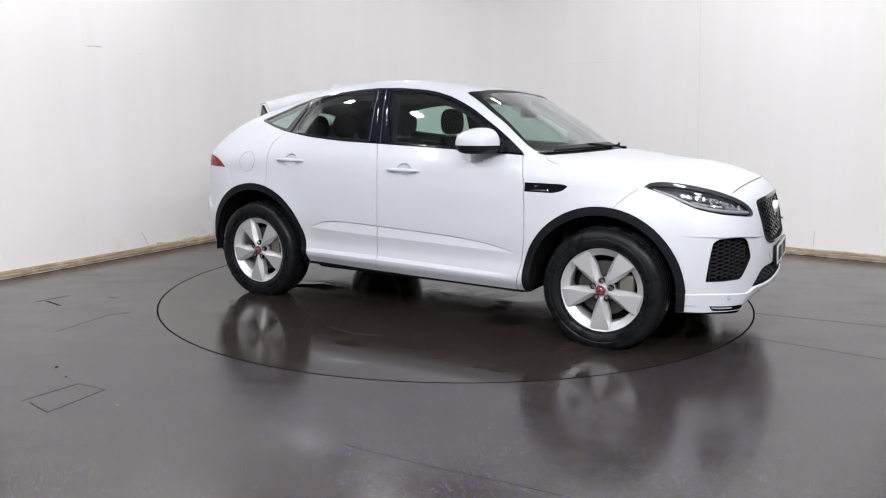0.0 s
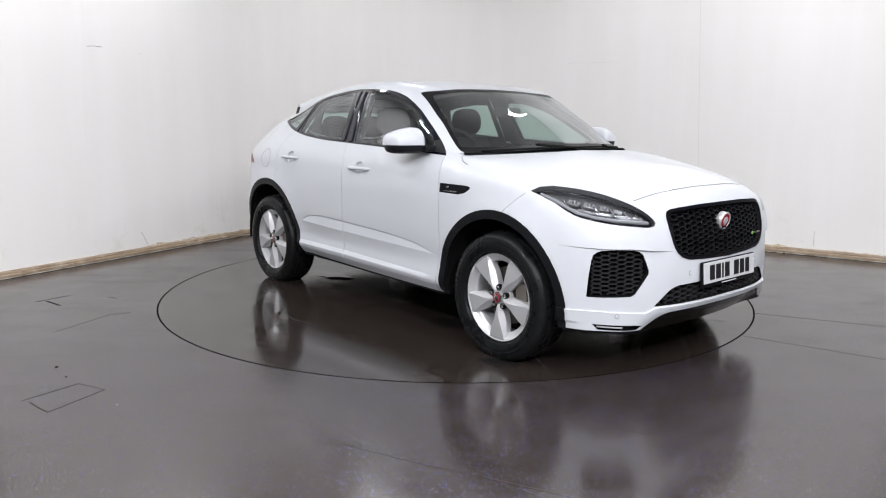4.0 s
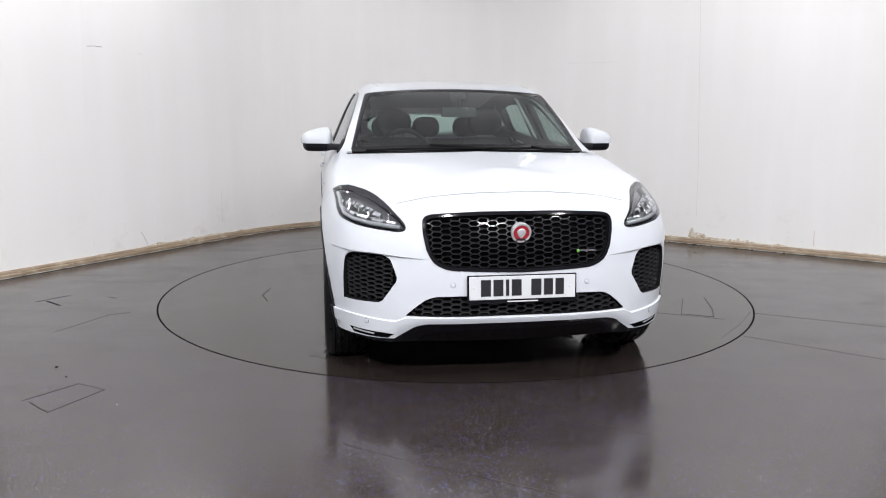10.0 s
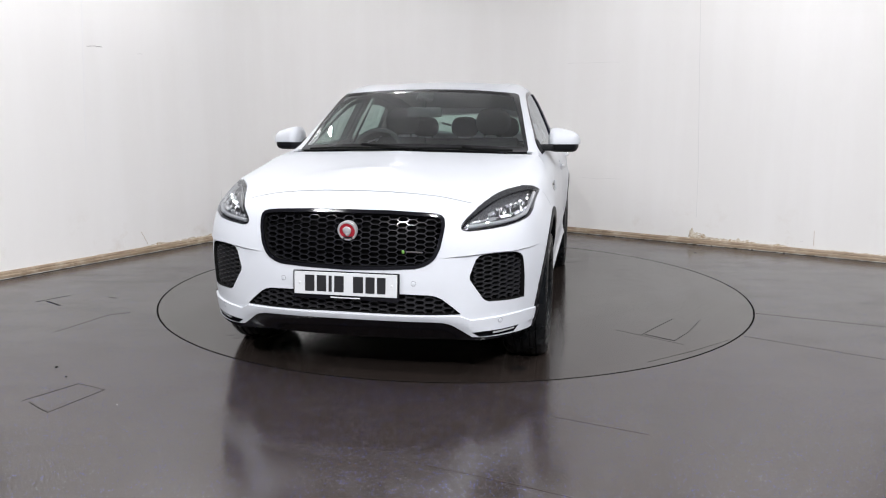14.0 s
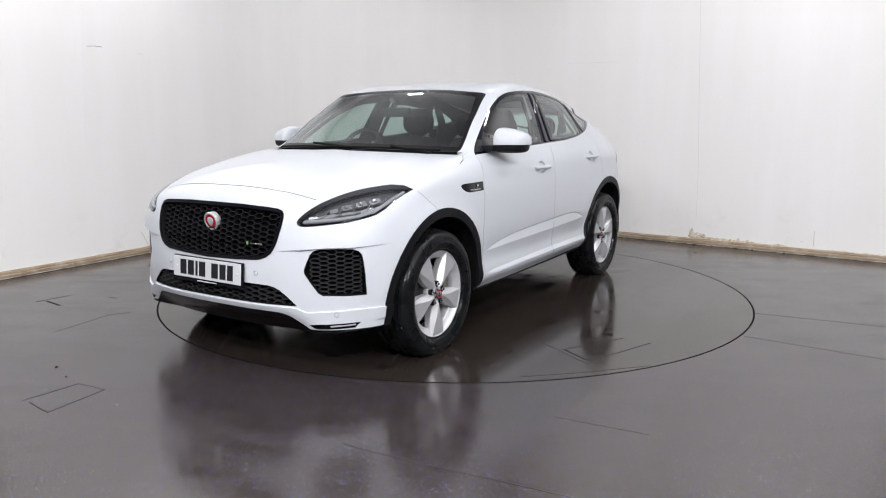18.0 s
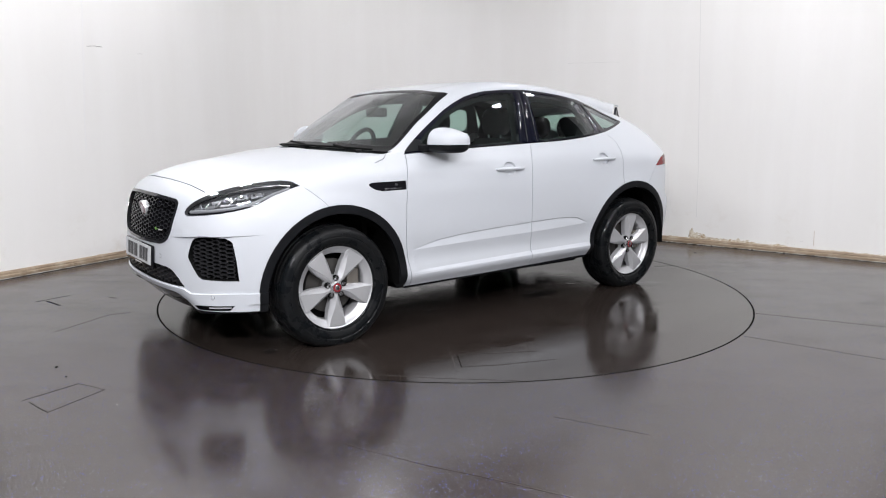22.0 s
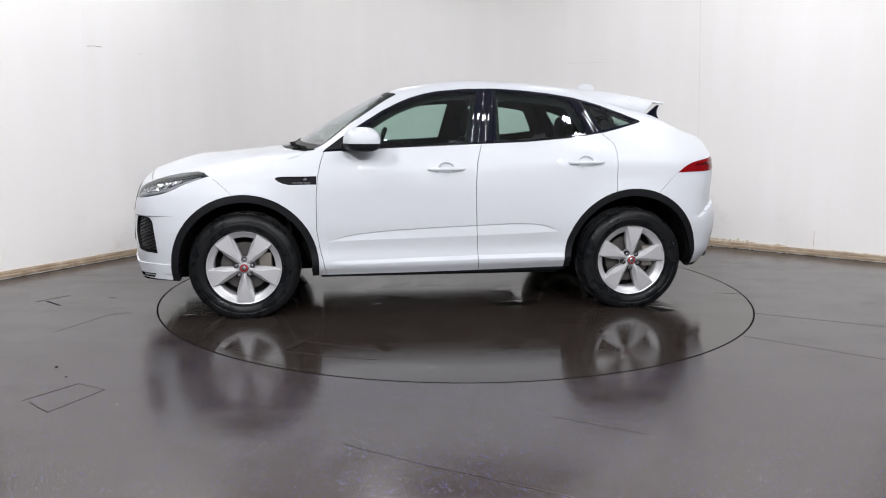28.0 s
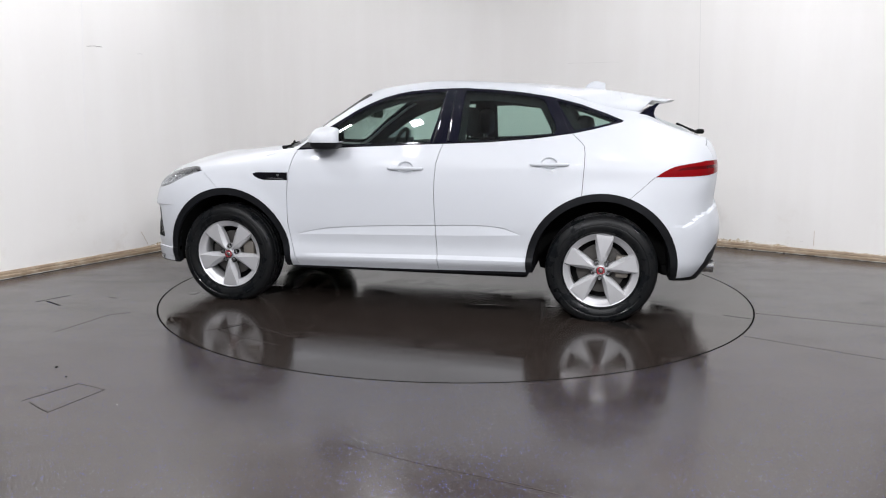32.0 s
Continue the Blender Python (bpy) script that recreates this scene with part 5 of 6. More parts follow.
# ---- door mirrors ----
def mirror_shell(lower):
    """The mirror's cap, an arch that falls outwards over a flat foot, or the base under it."""
    bm = bmesh.new()
    rows = []
    n, m = 18, 24
    for i in range(n + 1):
        t = i / n
        y = .862 + .206 * t
        s = max(.03, 1 - abs(2 * t - 1) ** 5) ** .5
        hx, xc = .127 * s * (1 - .20 * t), .562 - .030 * t
        top = 1.277 - .048 * t ** 1.6
        foot = 1.166
        row = []
        for k in range(m + 1):
            a = math.pi * k / m
            cx = math.copysign(abs(math.cos(a)) ** .75, math.cos(a))
            if lower:
                z = foot - .0015 - .052 * (math.sin(a) ** .5) * s ** .6
                x = xc + hx * .985 * cx * (1 - .10 * math.sin(a))
            else:
                lift = math.sin(a) ** (.55 if math.cos(a) < 0 else .80)
                z = foot + (top - foot) * lift * s ** .5
                x = xc + hx * cx
            row.append(bm.verts.new((x, y - (.012 * t if lower else 0), z)))
        rows.append(row)
    for p, q in zip(rows, rows[1:]):
        for k in range(m):
            bm.faces.new((p[k], p[k + 1], q[k + 1], q[k]))
        bm.faces.new((p[0], q[0], q[m], p[m]))
    bm.faces.new(rows[0][::-1])
    bm.faces.new(rows[-1])
    bmesh.ops.recalc_face_normals(bm, faces=bm.faces)
    return bm


MIRRORS = pair("door_mirror", lambda: mirror_shell(False), PAINT, (CAR, CAR), "white door mirror with a black base")
pair("mirror_base", lambda: mirror_shell(True), CLADDING, MIRRORS, "black lower half of the mirror")
pair("mirror_arm", lambda: box_bm((.14, .110, .040), (.622, .844, 1.1430), .013), CLADDING, MIRRORS, "black mirror arm")
pair("mirror_glass", lambda: box_bm((.003, .110, .062), (.4310, .950, 1.204), .0014, 1), Mat("mirror_glass", (.8, .82, .83), .02, 1.0).m, MIRRORS, "mirror glass")


def sail_bm():
    poly = [(.80, 1.116), (.69, 1.196), (.655, 1.192), (.668, 1.125)]
    pts = [on_shell(x, z, SIDE, .004)[0] for x, z in poly]
    bm = bmesh.new()
    a = [bm.verts.new(p) for p in pts]
    b = [bm.verts.new(p - Vector((0, .02, 0))) for p in pts]
    bm.faces.new(a)
    for i in range(4):
        bm.faces.new((a[i], b[i], b[(i + 1) % 4], a[(i + 1) % 4]))
    bmesh.ops.recalc_face_normals(bm, faces=bm.faces)
    return bm


pair("mirror_sail", sail_bm, CLADDING, MIRRORS)


# ---- gloss strips on the door pillar, and a bead along the windows' foot ----
def strip_on(line, width, thick):
    """A rounded strip that follows the shell along a line of the side view."""
    bm = bmesh.new()
    rows = []
    for i, (x, z) in enumerate(line):
        a, b = Vector(line[max(i - 1, 0)]), Vector(line[min(i + 1, len(line) - 1)])
        d = (b - a).normalized()
        side = Vector((-d.y, d.x))
        row = []
        for k in range(9):
            u = -1 + 2 * k / 8
            q = Vector((x, z)) + side * (u * width / 2)
            p, nrm = on_shell(q.x, q.y, SIDE)
            row.append(bm.verts.new(p + nrm * (-.002 + thick * (1 - abs(u) ** 5))))
        rows.append(row)
    for p, q in zip(rows, rows[1:]):
        for k in range(8):
            bm.faces.new((p[k], p[k + 1], q[k + 1], q[k]))
    bmesh.ops.recalc_face_normals(bm, faces=bm.faces)
    if bm.faces[:][0].normal.y < 0:
        bmesh.ops.reverse_faces(bm, faces=bm.faces)
    return bm


def between(p, q, n):
    return [(p[0] + (q[0] - p[0]) * i / n, p[1] + (q[1] - p[1]) * i / n) for i in range(n + 1)]


pair("pillar_strip", lambda: strip_on(between((-.217, 1.168), (-.281, 1.512), 12), .060, .009), PILLAR_BLACK, (DOORS["f", "left"], DOORS["f", "right"]), "gloss black pillar cover")
pair("pillar_strip", lambda: strip_on(between((-.310, 1.174), (-.345, 1.517), 12), .060, .009), PILLAR_BLACK, (DOORS["r", "left"], DOORS["r", "right"]), "gloss black pillar cover")
pair("pillar_strip", lambda: strip_on(between((-1.085, 1.236), (-.985, 1.452), 10), .046, .006), PILLAR_BLACK, (DOORS["r", "left"], DOORS["r", "right"]), "gloss black pillar cover")
pair("window_seal", lambda: strip_on([(.66, 1.126), (.388, 1.138), (.1, 1.151), (-.166, 1.163)], .013, .007), GLOSS_BLACK, (DOORS["f", "left"], DOORS["f", "right"]), "black window seal")
pair("window_seal", lambda: strip_on([(-.362, 1.170), (-.574, 1.180), (-.86, 1.204), (-1.005, 1.224)], .013, .007), GLOSS_BLACK, (DOORS["r", "left"], DOORS["r", "right"]), "black window seal")


def frame_ring(outline, grow, shrink, lift):
    """A flat ring inside the shell round a window."""
    bm = bmesh.new()
    outer, inner = offset_poly(outline, grow), rounded(offset_poly(outline, -shrink), .03, 3)
    inner = [inner[(k * 4 + 1) % len(inner)] for k in range(len(outline))] if len(inner) == 4 * len(outline) else offset_poly(outline, -shrink)
    rows = []
    for pts in (outer, inner):
        row = []
        for x, z in pts:
            p, nrm = on_shell(x, z, SIDE, lift)
            row.append(bm.verts.new(p))
        rows.append(row)
    n = len(outer)
    for k in range(n):
        bm.faces.new((rows[0][k], rows[0][(k + 1) % n], rows[1][(k + 1) % n], rows[1][k]))
    bmesh.ops.recalc_face_normals(bm, faces=bm.faces)
    bmesh.ops.solidify(bm, geom=bm.faces[:], thickness=.006)
    return bm


for door, outline, shrink in (("f", GLASS_F, .016), ("r", GLASS_R, .024)):
    pair("inner_frame", lambda: frame_ring(outline, .030, shrink, -.058), CABIN, (DOORS[door, "left"], DOORS[door, "right"]), "black inner window frame", smooth=False)
pair("quarter_trim", lambda: prism_bm([(-.955, 1.46), (-1.07, 1.44), (-1.20, 1.23), (-1.0, 1.20), (-1.035, 1.30)], -.004, .004, Matrix(((1, 0, 0, 0), (0, 0, 1, .600), (0, 1, 0, 0), (0, 0, 0, 1)))), CABIN, (CAR, CAR), "dark trim behind the quarter window", smooth=False)


# ---- door handles ----
def handle_bm(x0, z0, slope):
    rows = []
    bm = bmesh.new()
    n = 26
    for i in range(n + 1):
        t = i / n
        x = x0 + .130 - .262 * t
        z = z0 + slope * (x0 - x)
        s = math.sin(math.pi * min(1, max(0, t))) ** .35 if 0 < t < 1 else .02
        y = DOOR_Y[z0] + .006 + .026 * s
        hh = .0125 * (.35 + .65 * s)
        row = []
        for k in range(10):
            a = 2 * math.pi * k / 10
            row.append(bm.verts.new((x, y + .011 * s * math.cos(a), z + hh * math.sin(a))))
        rows.append(row)
    for p, q in zip(rows, rows[1:]):
        for k in range(10):
            bm.faces.new((p[k], p[(k + 1) % 10], q[(k + 1) % 10], q[k]))
    bm.faces.new(rows[0][::-1])
    bm.faces.new(rows[-1])
    bmesh.ops.recalc_face_normals(bm, faces=bm.faces)
    return bm


DOOR_Y = {.994: on_shell(.10, .994, SIDE)[0].y - .008, 1.034: on_shell(-.87, 1.034, SIDE)[0].y - .010}
pair("door_handle", lambda: handle_bm(-.012, .994, .004), PAINT, (DOORS["f", "left"], DOORS["f", "right"]), "body-coloured pull handle")
pair("door_handle", lambda: handle_bm(-.985, 1.034, .012), PAINT, (DOORS["r", "left"], DOORS["r", "right"]), "body-coloured pull handle")

# ---- fuel flap on the right flank ----
ring = [tuple(on_shell(-1.415 + .078 * math.cos(a), 1.012 + .074 * math.sin(a), SIDE, .0002)[0]) for a in (2 * math.pi * i / 40 for i in range(40))]
part("fuel_flap_line", mirrored(tube_bm(ring, .0019, 6, True)), Mat("flap_groove", (.30, .31, .33), .6).m, CAR, "round outline of the fuel flap")


# ---- roof: fin and spoiler ----
def fin_bm():
    bm = bmesh.new()
    rows = []
    for t in np.linspace(0, 1, 12):
        x = -1.165 - .155 * t
        h = .078 * min(1.0, t * 1.9) ** .6
        w = .030 * (1 - .35 * t) * (.4 + .6 * min(1, t * 4))
        zb = on_shell(x, .001, TOP)[0].z + .012
        rows.append([bm.verts.new((x + (.0 if k else 0), y, z)) for k, (y, z) in enumerate(((w, zb), (w * .55, zb + h * .6), (.004, zb + h), (-.004, zb + h), (-w * .55, zb + h * .6), (-w, zb)))])
    for p, q in zip(rows, rows[1:]):
        for i in range(5):
            bm.faces.new((p[i], p[i + 1], q[i + 1], q[i]))
    bm.faces.new(rows[-1])
    bm.faces.new(rows[0][::-1])
    bmesh.ops.recalc_face_normals(bm, faces=bm.faces)
    return bm


part("aerial_fin", fin_bm(), PAINT, ROOF_OB, "white shark-fin aerial")


def spoiler_bm():
    """A lip that carries the roof line on over the rear window, folded down to the body at its sides."""
    half = [0, .1, .2, .3, .38, .44, .48, .51, .53, .545, .555, .56]
    ys = [-y for y in half[:0:-1]] + half
    tops, unders = [], []
    bm = bmesh.new()
    for y in ys:
        k = abs(y) / .56
        tip = -1.815 + .080 * k ** 3
        over, under = [], []
        for t in np.linspace(0, 1, 16):
            x = -1.0 + (tip + 1.0) * t
            sh = on_shell(x, max(abs(y), .001), TOP)[0].z
            edge = on_shell(x, .56, TOP)[0].z
            line = float(np.interp(-x, [.95, 1.28, 1.458, 1.666, 1.82], [1.578, 1.546, 1.520, 1.486, 1.464])) - (.055 - .037 * t) * k ** 3.5
            ease = min(1.0, max(0.0, (-1.0 - x) / .22))
            z = sh + .001 + max(0.0, line - sh) * ease * ease * (3 - 2 * ease)
            foot = edge + .001
            if x < -1.535:
                rise = min(1.0, (-1.535 - x) / .10)
                foot += (z - .010 - foot) * rise
            q = min(1.0, max(0.0, (abs(y) - .38) / .18))
            z -= (z - foot) * (1 - math.sqrt(1 - q * q))
            slim = min(1.0, max(0.0, (-1.40 - x) / .34))
            yy = y * (1 - .25 * slim * slim * (3 - 2 * slim))
            over.append(bm.verts.new((x, yy, z)))
            under.append(bm.verts.new((x + (.012 if t == 1 else 0), yy * .995, max(sh - .012, z - (.012 if t == 1 else .026)) if x > -1.53 else z - (.008 if t == 1 else .004 + .018 * (1 - q)))))
        tops.append(over)
        unders.append(under)
    n = len(tops[0])
    for p, q, pu, qu in zip(tops, tops[1:], unders, unders[1:]):
        for i in range(n - 1):
            bm.faces.new((p[i], q[i], q[i + 1], p[i + 1]))
            bm.faces.new((pu[i], pu[i + 1], qu[i + 1], qu[i]))
        bm.faces.new((p[-1], q[-1], qu[-1], pu[-1]))
        bm.faces.new((p[0], pu[0], qu[0], q[0]))
    for p, pu in ((tops[0], unders[0]), (tops[-1], unders[-1])):
        for i in range(n - 1):
            bm.faces.new((p[i], p[i + 1], pu[i + 1], pu[i]))
    bmesh.ops.recalc_face_normals(bm, faces=bm.faces)
    for e in bm.edges:
        if len(e.link_faces) == 2 and e.calc_face_angle(0) > .7:
            e.smooth = False
    return bm


FIN_SIDE = [(-1.545, 1.360), (-1.667, 1.436), (-1.69, 1.438), (-1.660, 1.40), (-1.652, 1.365), (-1.665, 1.335), (-1.687, 1.304), (-1.66, 1.308), (-1.60, 1.332)]
SPOILER = part("roof_spoiler", spoiler_bm(), PAINT, CAR, "white spoiler over the rear window")
TOPS = BVHTree.FromBMesh(spoiler_bm())
seam = []
for x, y in ((-1.405, 0), (-1.406, .12), (-1.410, .24), (-1.414, .34), (-1.422, .44), (-1.436, .50), (-1.470, .535), (-1.510, .549), (-1.530, .552)):
    p = TOPS.ray_cast(Vector((x, y, 3)), Vector((0, 0, -1)))[0]
    if p is not None:
        seam.append(tuple(p))
seam = [(x, -y, z) for x, y, z in seam[:0:-1]] + seam
part("spoiler_joint", tube_bm(seam, .0017, 6), Mat("panel_joint", (.22, .225, .24), .6).m, SPOILER, "thin grey joint round the spoiler")



def fin_side():
    bm = prism_bm(FIN_SIDE, -.012, .012)
    bmesh.ops.transform(bm, matrix=Matrix(((1, 0, 0, 0), (0, 0, 1, .535), (0, 1, 0, 0), (0, 0, 0, 1))), verts=bm.verts)
    for v in bm.verts:
        v.co.y -= max(0.0, (-1.55 - v.co.x)) * (.30 + .45 * min(1.0, max(0.0, (v.co.z - 1.31) / .12)))
    bmesh.ops.recalc_face_normals(bm, faces=bm.faces)
    return bm


pair("spoiler_fin", fin_side, PILLAR_BLACK, (SPOILER, SPOILER), "gloss black fin beside the rear window", smooth=False)
part("rear_wiper", box_bm((.05, .10, .035), (-2.015, 0, 1.245), .014), MATT_BLACK, TAILGATE_OB, "black rear wiper pivot")
part("wiper_blade", tube_bm([(-2.0, .0, 1.235), (-1.95, -.2, 1.262), (-1.88, -.36, 1.30)], .010, 8), MATT_BLACK, TAILGATE_OB)
pair("exhaust_tip", lambda: (lambda b: (bmesh.ops.transform(b, matrix=Matrix.Translation((-2.02, .47, .325)) @ Matrix.Rotation(math.pi / 2, 4, "Z"), verts=b.verts), b)[1])(lathe_bm([(.04, -.05), (.045, .08), (.040, .08), (.036, -.05)], 24, "Y", True)), CHROME, (CAR, CAR), "chrome exhaust tip")


# ---- wipers ----
def screen_point(y, z, lift):
    p, n, _, _ = TREE.ray_cast(Vector((3, abs(y), z)), Vector((-1, 0, 0)))
    if n.x < 0:
        n = -n
    p = p + n * lift
    return (p.x, p.y if y >= 0 else -p.y, p.z)


for y0, y1, z0, z1 in ((-.66, .02, 1.124, 1.137), (-.02, .66, 1.137, 1.125)):
    n = 14
    arm = part("wiper", tube_bm([screen_point(y0 + (y1 - y0) * i / n, z0 + (z1 - z0) * i / n + .006 * math.sin(math.pi * i / n), .009) for i in range(n + 1)], .0062, 8), MATT_BLACK, CAR, "black windscreen wiper")
    root = on_shell(1.06 - .16 * max(0, abs(y1) - .3), abs(y1) - .04 if abs(y1) > .3 else .05, TOP)[0]
    ry = root.y if y1 > .3 else y1 + .02
    part("wiper_arm", tube_bm([(root.x, ry, root.z + .004), (root.x - .02, ry - .10, root.z + .012), screen_point(y1 - .30, z1 + .010, .022)], .008, 8), MATT_BLACK, arm)
    part("wiper_pivot", (lambda b: (bmesh.ops.translate(b, vec=(root.x, ry, root.z - .004), verts=b.verts), b)[1])(lathe_bm([(.0001, -.02), (.020, -.02), (.020, .010), (.014, .016), (.0001, .018)], 20, "Z")), MATT_BLACK, arm)


# ---- cabin ----
def below_waist(tag, c):
    return tag in ("door_f", "door_r", "gap", "shell", "dlo") and c.z < 1.17 and -1.6 < c.x < .95 and c.y > .5 and not any(math.hypot(c.x - a[0], c.z - a[1]) < a[2] + .03 for a in (ARCH_F, ARCH_R)) and c.z > .30


emit("cabin_lining", CABIN, below_waist, CAR, "whole", .003, -.07, "black door trim inside the cabin")
emit("headliner", HEADLINER, lambda tag, c: tag in ("roof", "gap") and c.z > 1.4, CAR, "whole", .003, -.035, "grey headliner")


def pillar_lining(tag, c):
    return (tag == "dlo" or (tag == "shell" and c.z > 1.14 and c.x < .9 and c.x > -1.6 and c.y > .5))


emit("screen_pillar_lining", CABIN, lambda tag, c: pillar_lining(tag, c) and c.x > .12, CAR, "whole", .002, -.034, "dark windscreen pillar trim")
emit("pillar_lining", CABIN, lambda tag, c: pillar_lining(tag, c) and c.x <= .12, CAR, "whole", .002, -.034, "dark pillar trim")


def dash_bm():
    bm = bmesh.new()
    cols = []
    for y in np.linspace(-.74, .74, 15):
        hump = .022 * math.exp(-((y + .36) / .2) ** 2)
        dx = -.10 * (abs(y) / .74) ** 2
        cols.append([bm.verts.new((x + dx, y, z)) for x, z in ((1.03, 1.095), (.86, 1.085), (.68, 1.075 + hump), (.57, 1.065 + hump), (.52, 1.03), (.53, .93), (.60, .82), (.62, .55), (1.0, .5))])
    for p, q in zip(cols, cols[1:]):
        for i in range(8):
            bm.faces.new((p[i], p[i + 1], q[i + 1], q[i]))
    bmesh.ops.recalc_face_normals(bm, faces=bm.faces)
    return bm


part("dashboard", dash_bm(), CABIN, CAR, "black dashboard")
ring = [(.0, .185 * math.cos(a), .185 * math.sin(a)) for a in (2 * math.pi * i / 40 for i in range(40))]
STEER = part("steering_wheel", tube_bm(ring, .0165, 10, True), CABIN, CAR, "black steering wheel")
STEER.matrix_basis = pose(.41, -.365, 1.078) @ Matrix.Rotation(radians(-24), 4, "Y")
bm = box_bm((.05, .16, .11), (.012, 0, 0), .03)
add_bm(bm, box_bm((.02, .34, .035), (.008, 0, .0), .01))
add_bm(bm, box_bm((.02, .035, .16), (.008, 0, -.09), .01))
part("steering_hub", bm, CABIN, STEER)
part("steering_column", tube_bm([(.42, -.365, 1.0), (.62, -.365, .92)], .05, 12), CABIN, CAR)
part("instrument_hood", box_bm((.16, .30, .05), (.60, -.365, 1.085), .024), CABIN, CAR)
part("centre_screen", box_bm((.03, .26, .13), (.545, 0, 1.01), .01, 2, Matrix.Rotation(radians(12), 4, "Y")), GLOSS_BLACK, CAR, "dark centre screen")


def rounded_block(size, middle):
    bm = bmesh.new()
    bmesh.ops.create_uvsphere(bm, u_segments=28, v_segments=18, radius=1.0)
    for v in bm.verts:
        q = [math.copysign(abs(c) ** e, c) for c, e in zip(v.co, (.65, .65, .6))]
        wide = 1 - .14 * (q[2] if q[2] > 0 else -.5 * q[2])
        v.co = [m + s / 2 * c for m, s, c in zip(middle, size, (q[0], q[1] * wide, q[2]))]
    return bm


def seat(x, y, back_top, width, head):
    bm = box_bm((.50, width, .16), (x + .14, y, .60), .06, 3, Matrix.Rotation(radians(-6), 4, "Y"))
    st = part("seat", bm, SEAT_CLOTH, CAR, "black leather seat")
    bm = bmesh.new()
    rows = []
    for t in np.linspace(0, 1, 9):
        z = .56 + (back_top - .56) * t
        xx = x - .08 - .25 * t
        w = width / 2 * (1.0 - .10 * t - .25 * max(0, t - .75) * 2)
        d = .075 - .02 * t
        rows.append([bm.verts.new((xx + d * math.cos(a) - .02 * math.cos(2 * a), y + w * math.copysign(abs(math.sin(a)) ** .6, math.sin(a)), z)) for a in (2 * math.pi * k / 20 for k in range(20))])
    for p, q in zip(rows, rows[1:]):
        for k in range(20):
            bm.faces.new((p[k], p[(k + 1) % 20], q[(k + 1) % 20], q[k]))
    bm.faces.new(rows[0][::-1])
    bm.faces.new(rows[-1])
    bmesh.ops.recalc_face_normals(bm, faces=bm.faces)
    part("seat_back", bm, SEAT_CLOTH, st)
    for yy in head:
        zc = back_top + (.125 if len(head) == 1 else .105)
        wide = .26 if len(head) == 1 else .23
        hr = part("headrest", rounded_block((.12, wide + .02, wide - .05), (x - .345, yy, zc)), SEAT_CLOTH, st, "black headrest")
        for dy in (-.068, .068):
            part("headrest_post", tube_bm([(x - .335, yy + dy, back_top - .04), (x - .335, yy + dy, zc - .06)], .0075, 8), CHROME, hr)
    return st


seat(-.02, .37, 1.185, .50, (.37,))
seat(-.02, -.37, 1.185, .50, (-.37,))
seat(-.84, 0, 1.160, 1.26, (-.37, 0, .37))
part("parcel_shelf", box_bm((.50, 1.16, .03), (-1.45, 0, 1.10), .01), CABIN, CAR, "dark parcel shelf")
part("boot_lining", box_bm((.03, 1.2, .5), (-1.75, 0, .88), .01), CABIN, CAR)
part("bulkhead", box_bm((.04, 1.5, .72), (1.05, 0, .72), .01), MATT_BLACK, CAR)
RVM = part("rear_view_mirror", box_bm((.035, .245, .066), (.475, 0, 1.372), .015, 2), Mat("mirror_back_grey", (.035, .036, .037), .6).m, CAR, "black rear-view mirror")
part("mirror_stalk", tube_bm([(.478, 0, 1.395), (.47, 0, 1.465)], .013, 8), CABIN, RVM)
part("sensor_cover", box_bm((.09, .115, .030), (.435, 0, 1.475), .012, 2, Matrix.Rotation(radians(27), 4, "Y")), CABIN, WINDSCREEN, "black sensor housing behind the glass")


# ================= room details =================
WALL_CORNER = Vector((-1.235, 4.90))
WALL_W = (Vector((-3.86, 0.0)) - WALL_CORNER).normalized()
WALL_E = (Vector((4.15, 1.12)) - WALL_CORNER).normalized()


def wall_point(way, s, z, off=0.0):
    """A point on a straight back wall, s metres from where the two walls would meet, off metres in front of it."""
    p = WALL_CORNER + way * s
    n = Vector((-way.y, way.x))
    if n.y > 0:
        n = -n
    p = p + n * off
    return Vector((p.x, p.y, z))


def wall_streak(name, way, pts, width, material, label, category="crack", off=.0015):
    """A thin raised line on a wall through points (s, z)."""
    bm = bmesh.new()
    line = ribbon(pts, width)
    n = len(pts)
    a = [bm.verts.new(wall_point(way, s, z, off)) for s, z in line]
    b = [bm.verts.new(wall_point(way, s, z, -.001)) for s, z in line]
    for i in range(n - 1):
        j = 2 * n - 1 - i
        bm.faces.new((a[i], a[i + 1], a[j - 1], a[j]))
    for i in range(2 * n):
        k = (i + 1) % (2 * n)
        bm.faces.new((a[i], b[i], b[k], a[k]))
    bmesh.ops.recalc_face_normals(bm, faces=bm.faces)
    return tagged(part(name, bm, material, smooth=False), label, category, kind="structure")


def wavy(s0, z0, s1, z1, n, amp, seed):
    rnd = random.Random(seed)
    return [(s0 + (s1 - s0) * i / n, z0 + (z1 - z0) * i / n + rnd.uniform(-amp, amp)) for i in range(n + 1)]


SEAM_LIGHT = Mat("wall_seam_white", (0.86, 0.85, 0.84), 0.6).m
SEAM_TAN = Mat("wall_seam_tan", (0.58, 0.50, 0.42), 0.8).m
SEAM_GREY = Mat("wall_seam_grey", (0.74, 0.73, 0.71), 0.8).m
wall_streak("wall_seam", WALL_W, [(4.43, 2.9), (4.455, 2.3), (4.49, 1.68), (4.515, 1.30), (4.52, 1.05)], .008, SEAM_LIGHT, "pale filled joint in the wall", "joint")
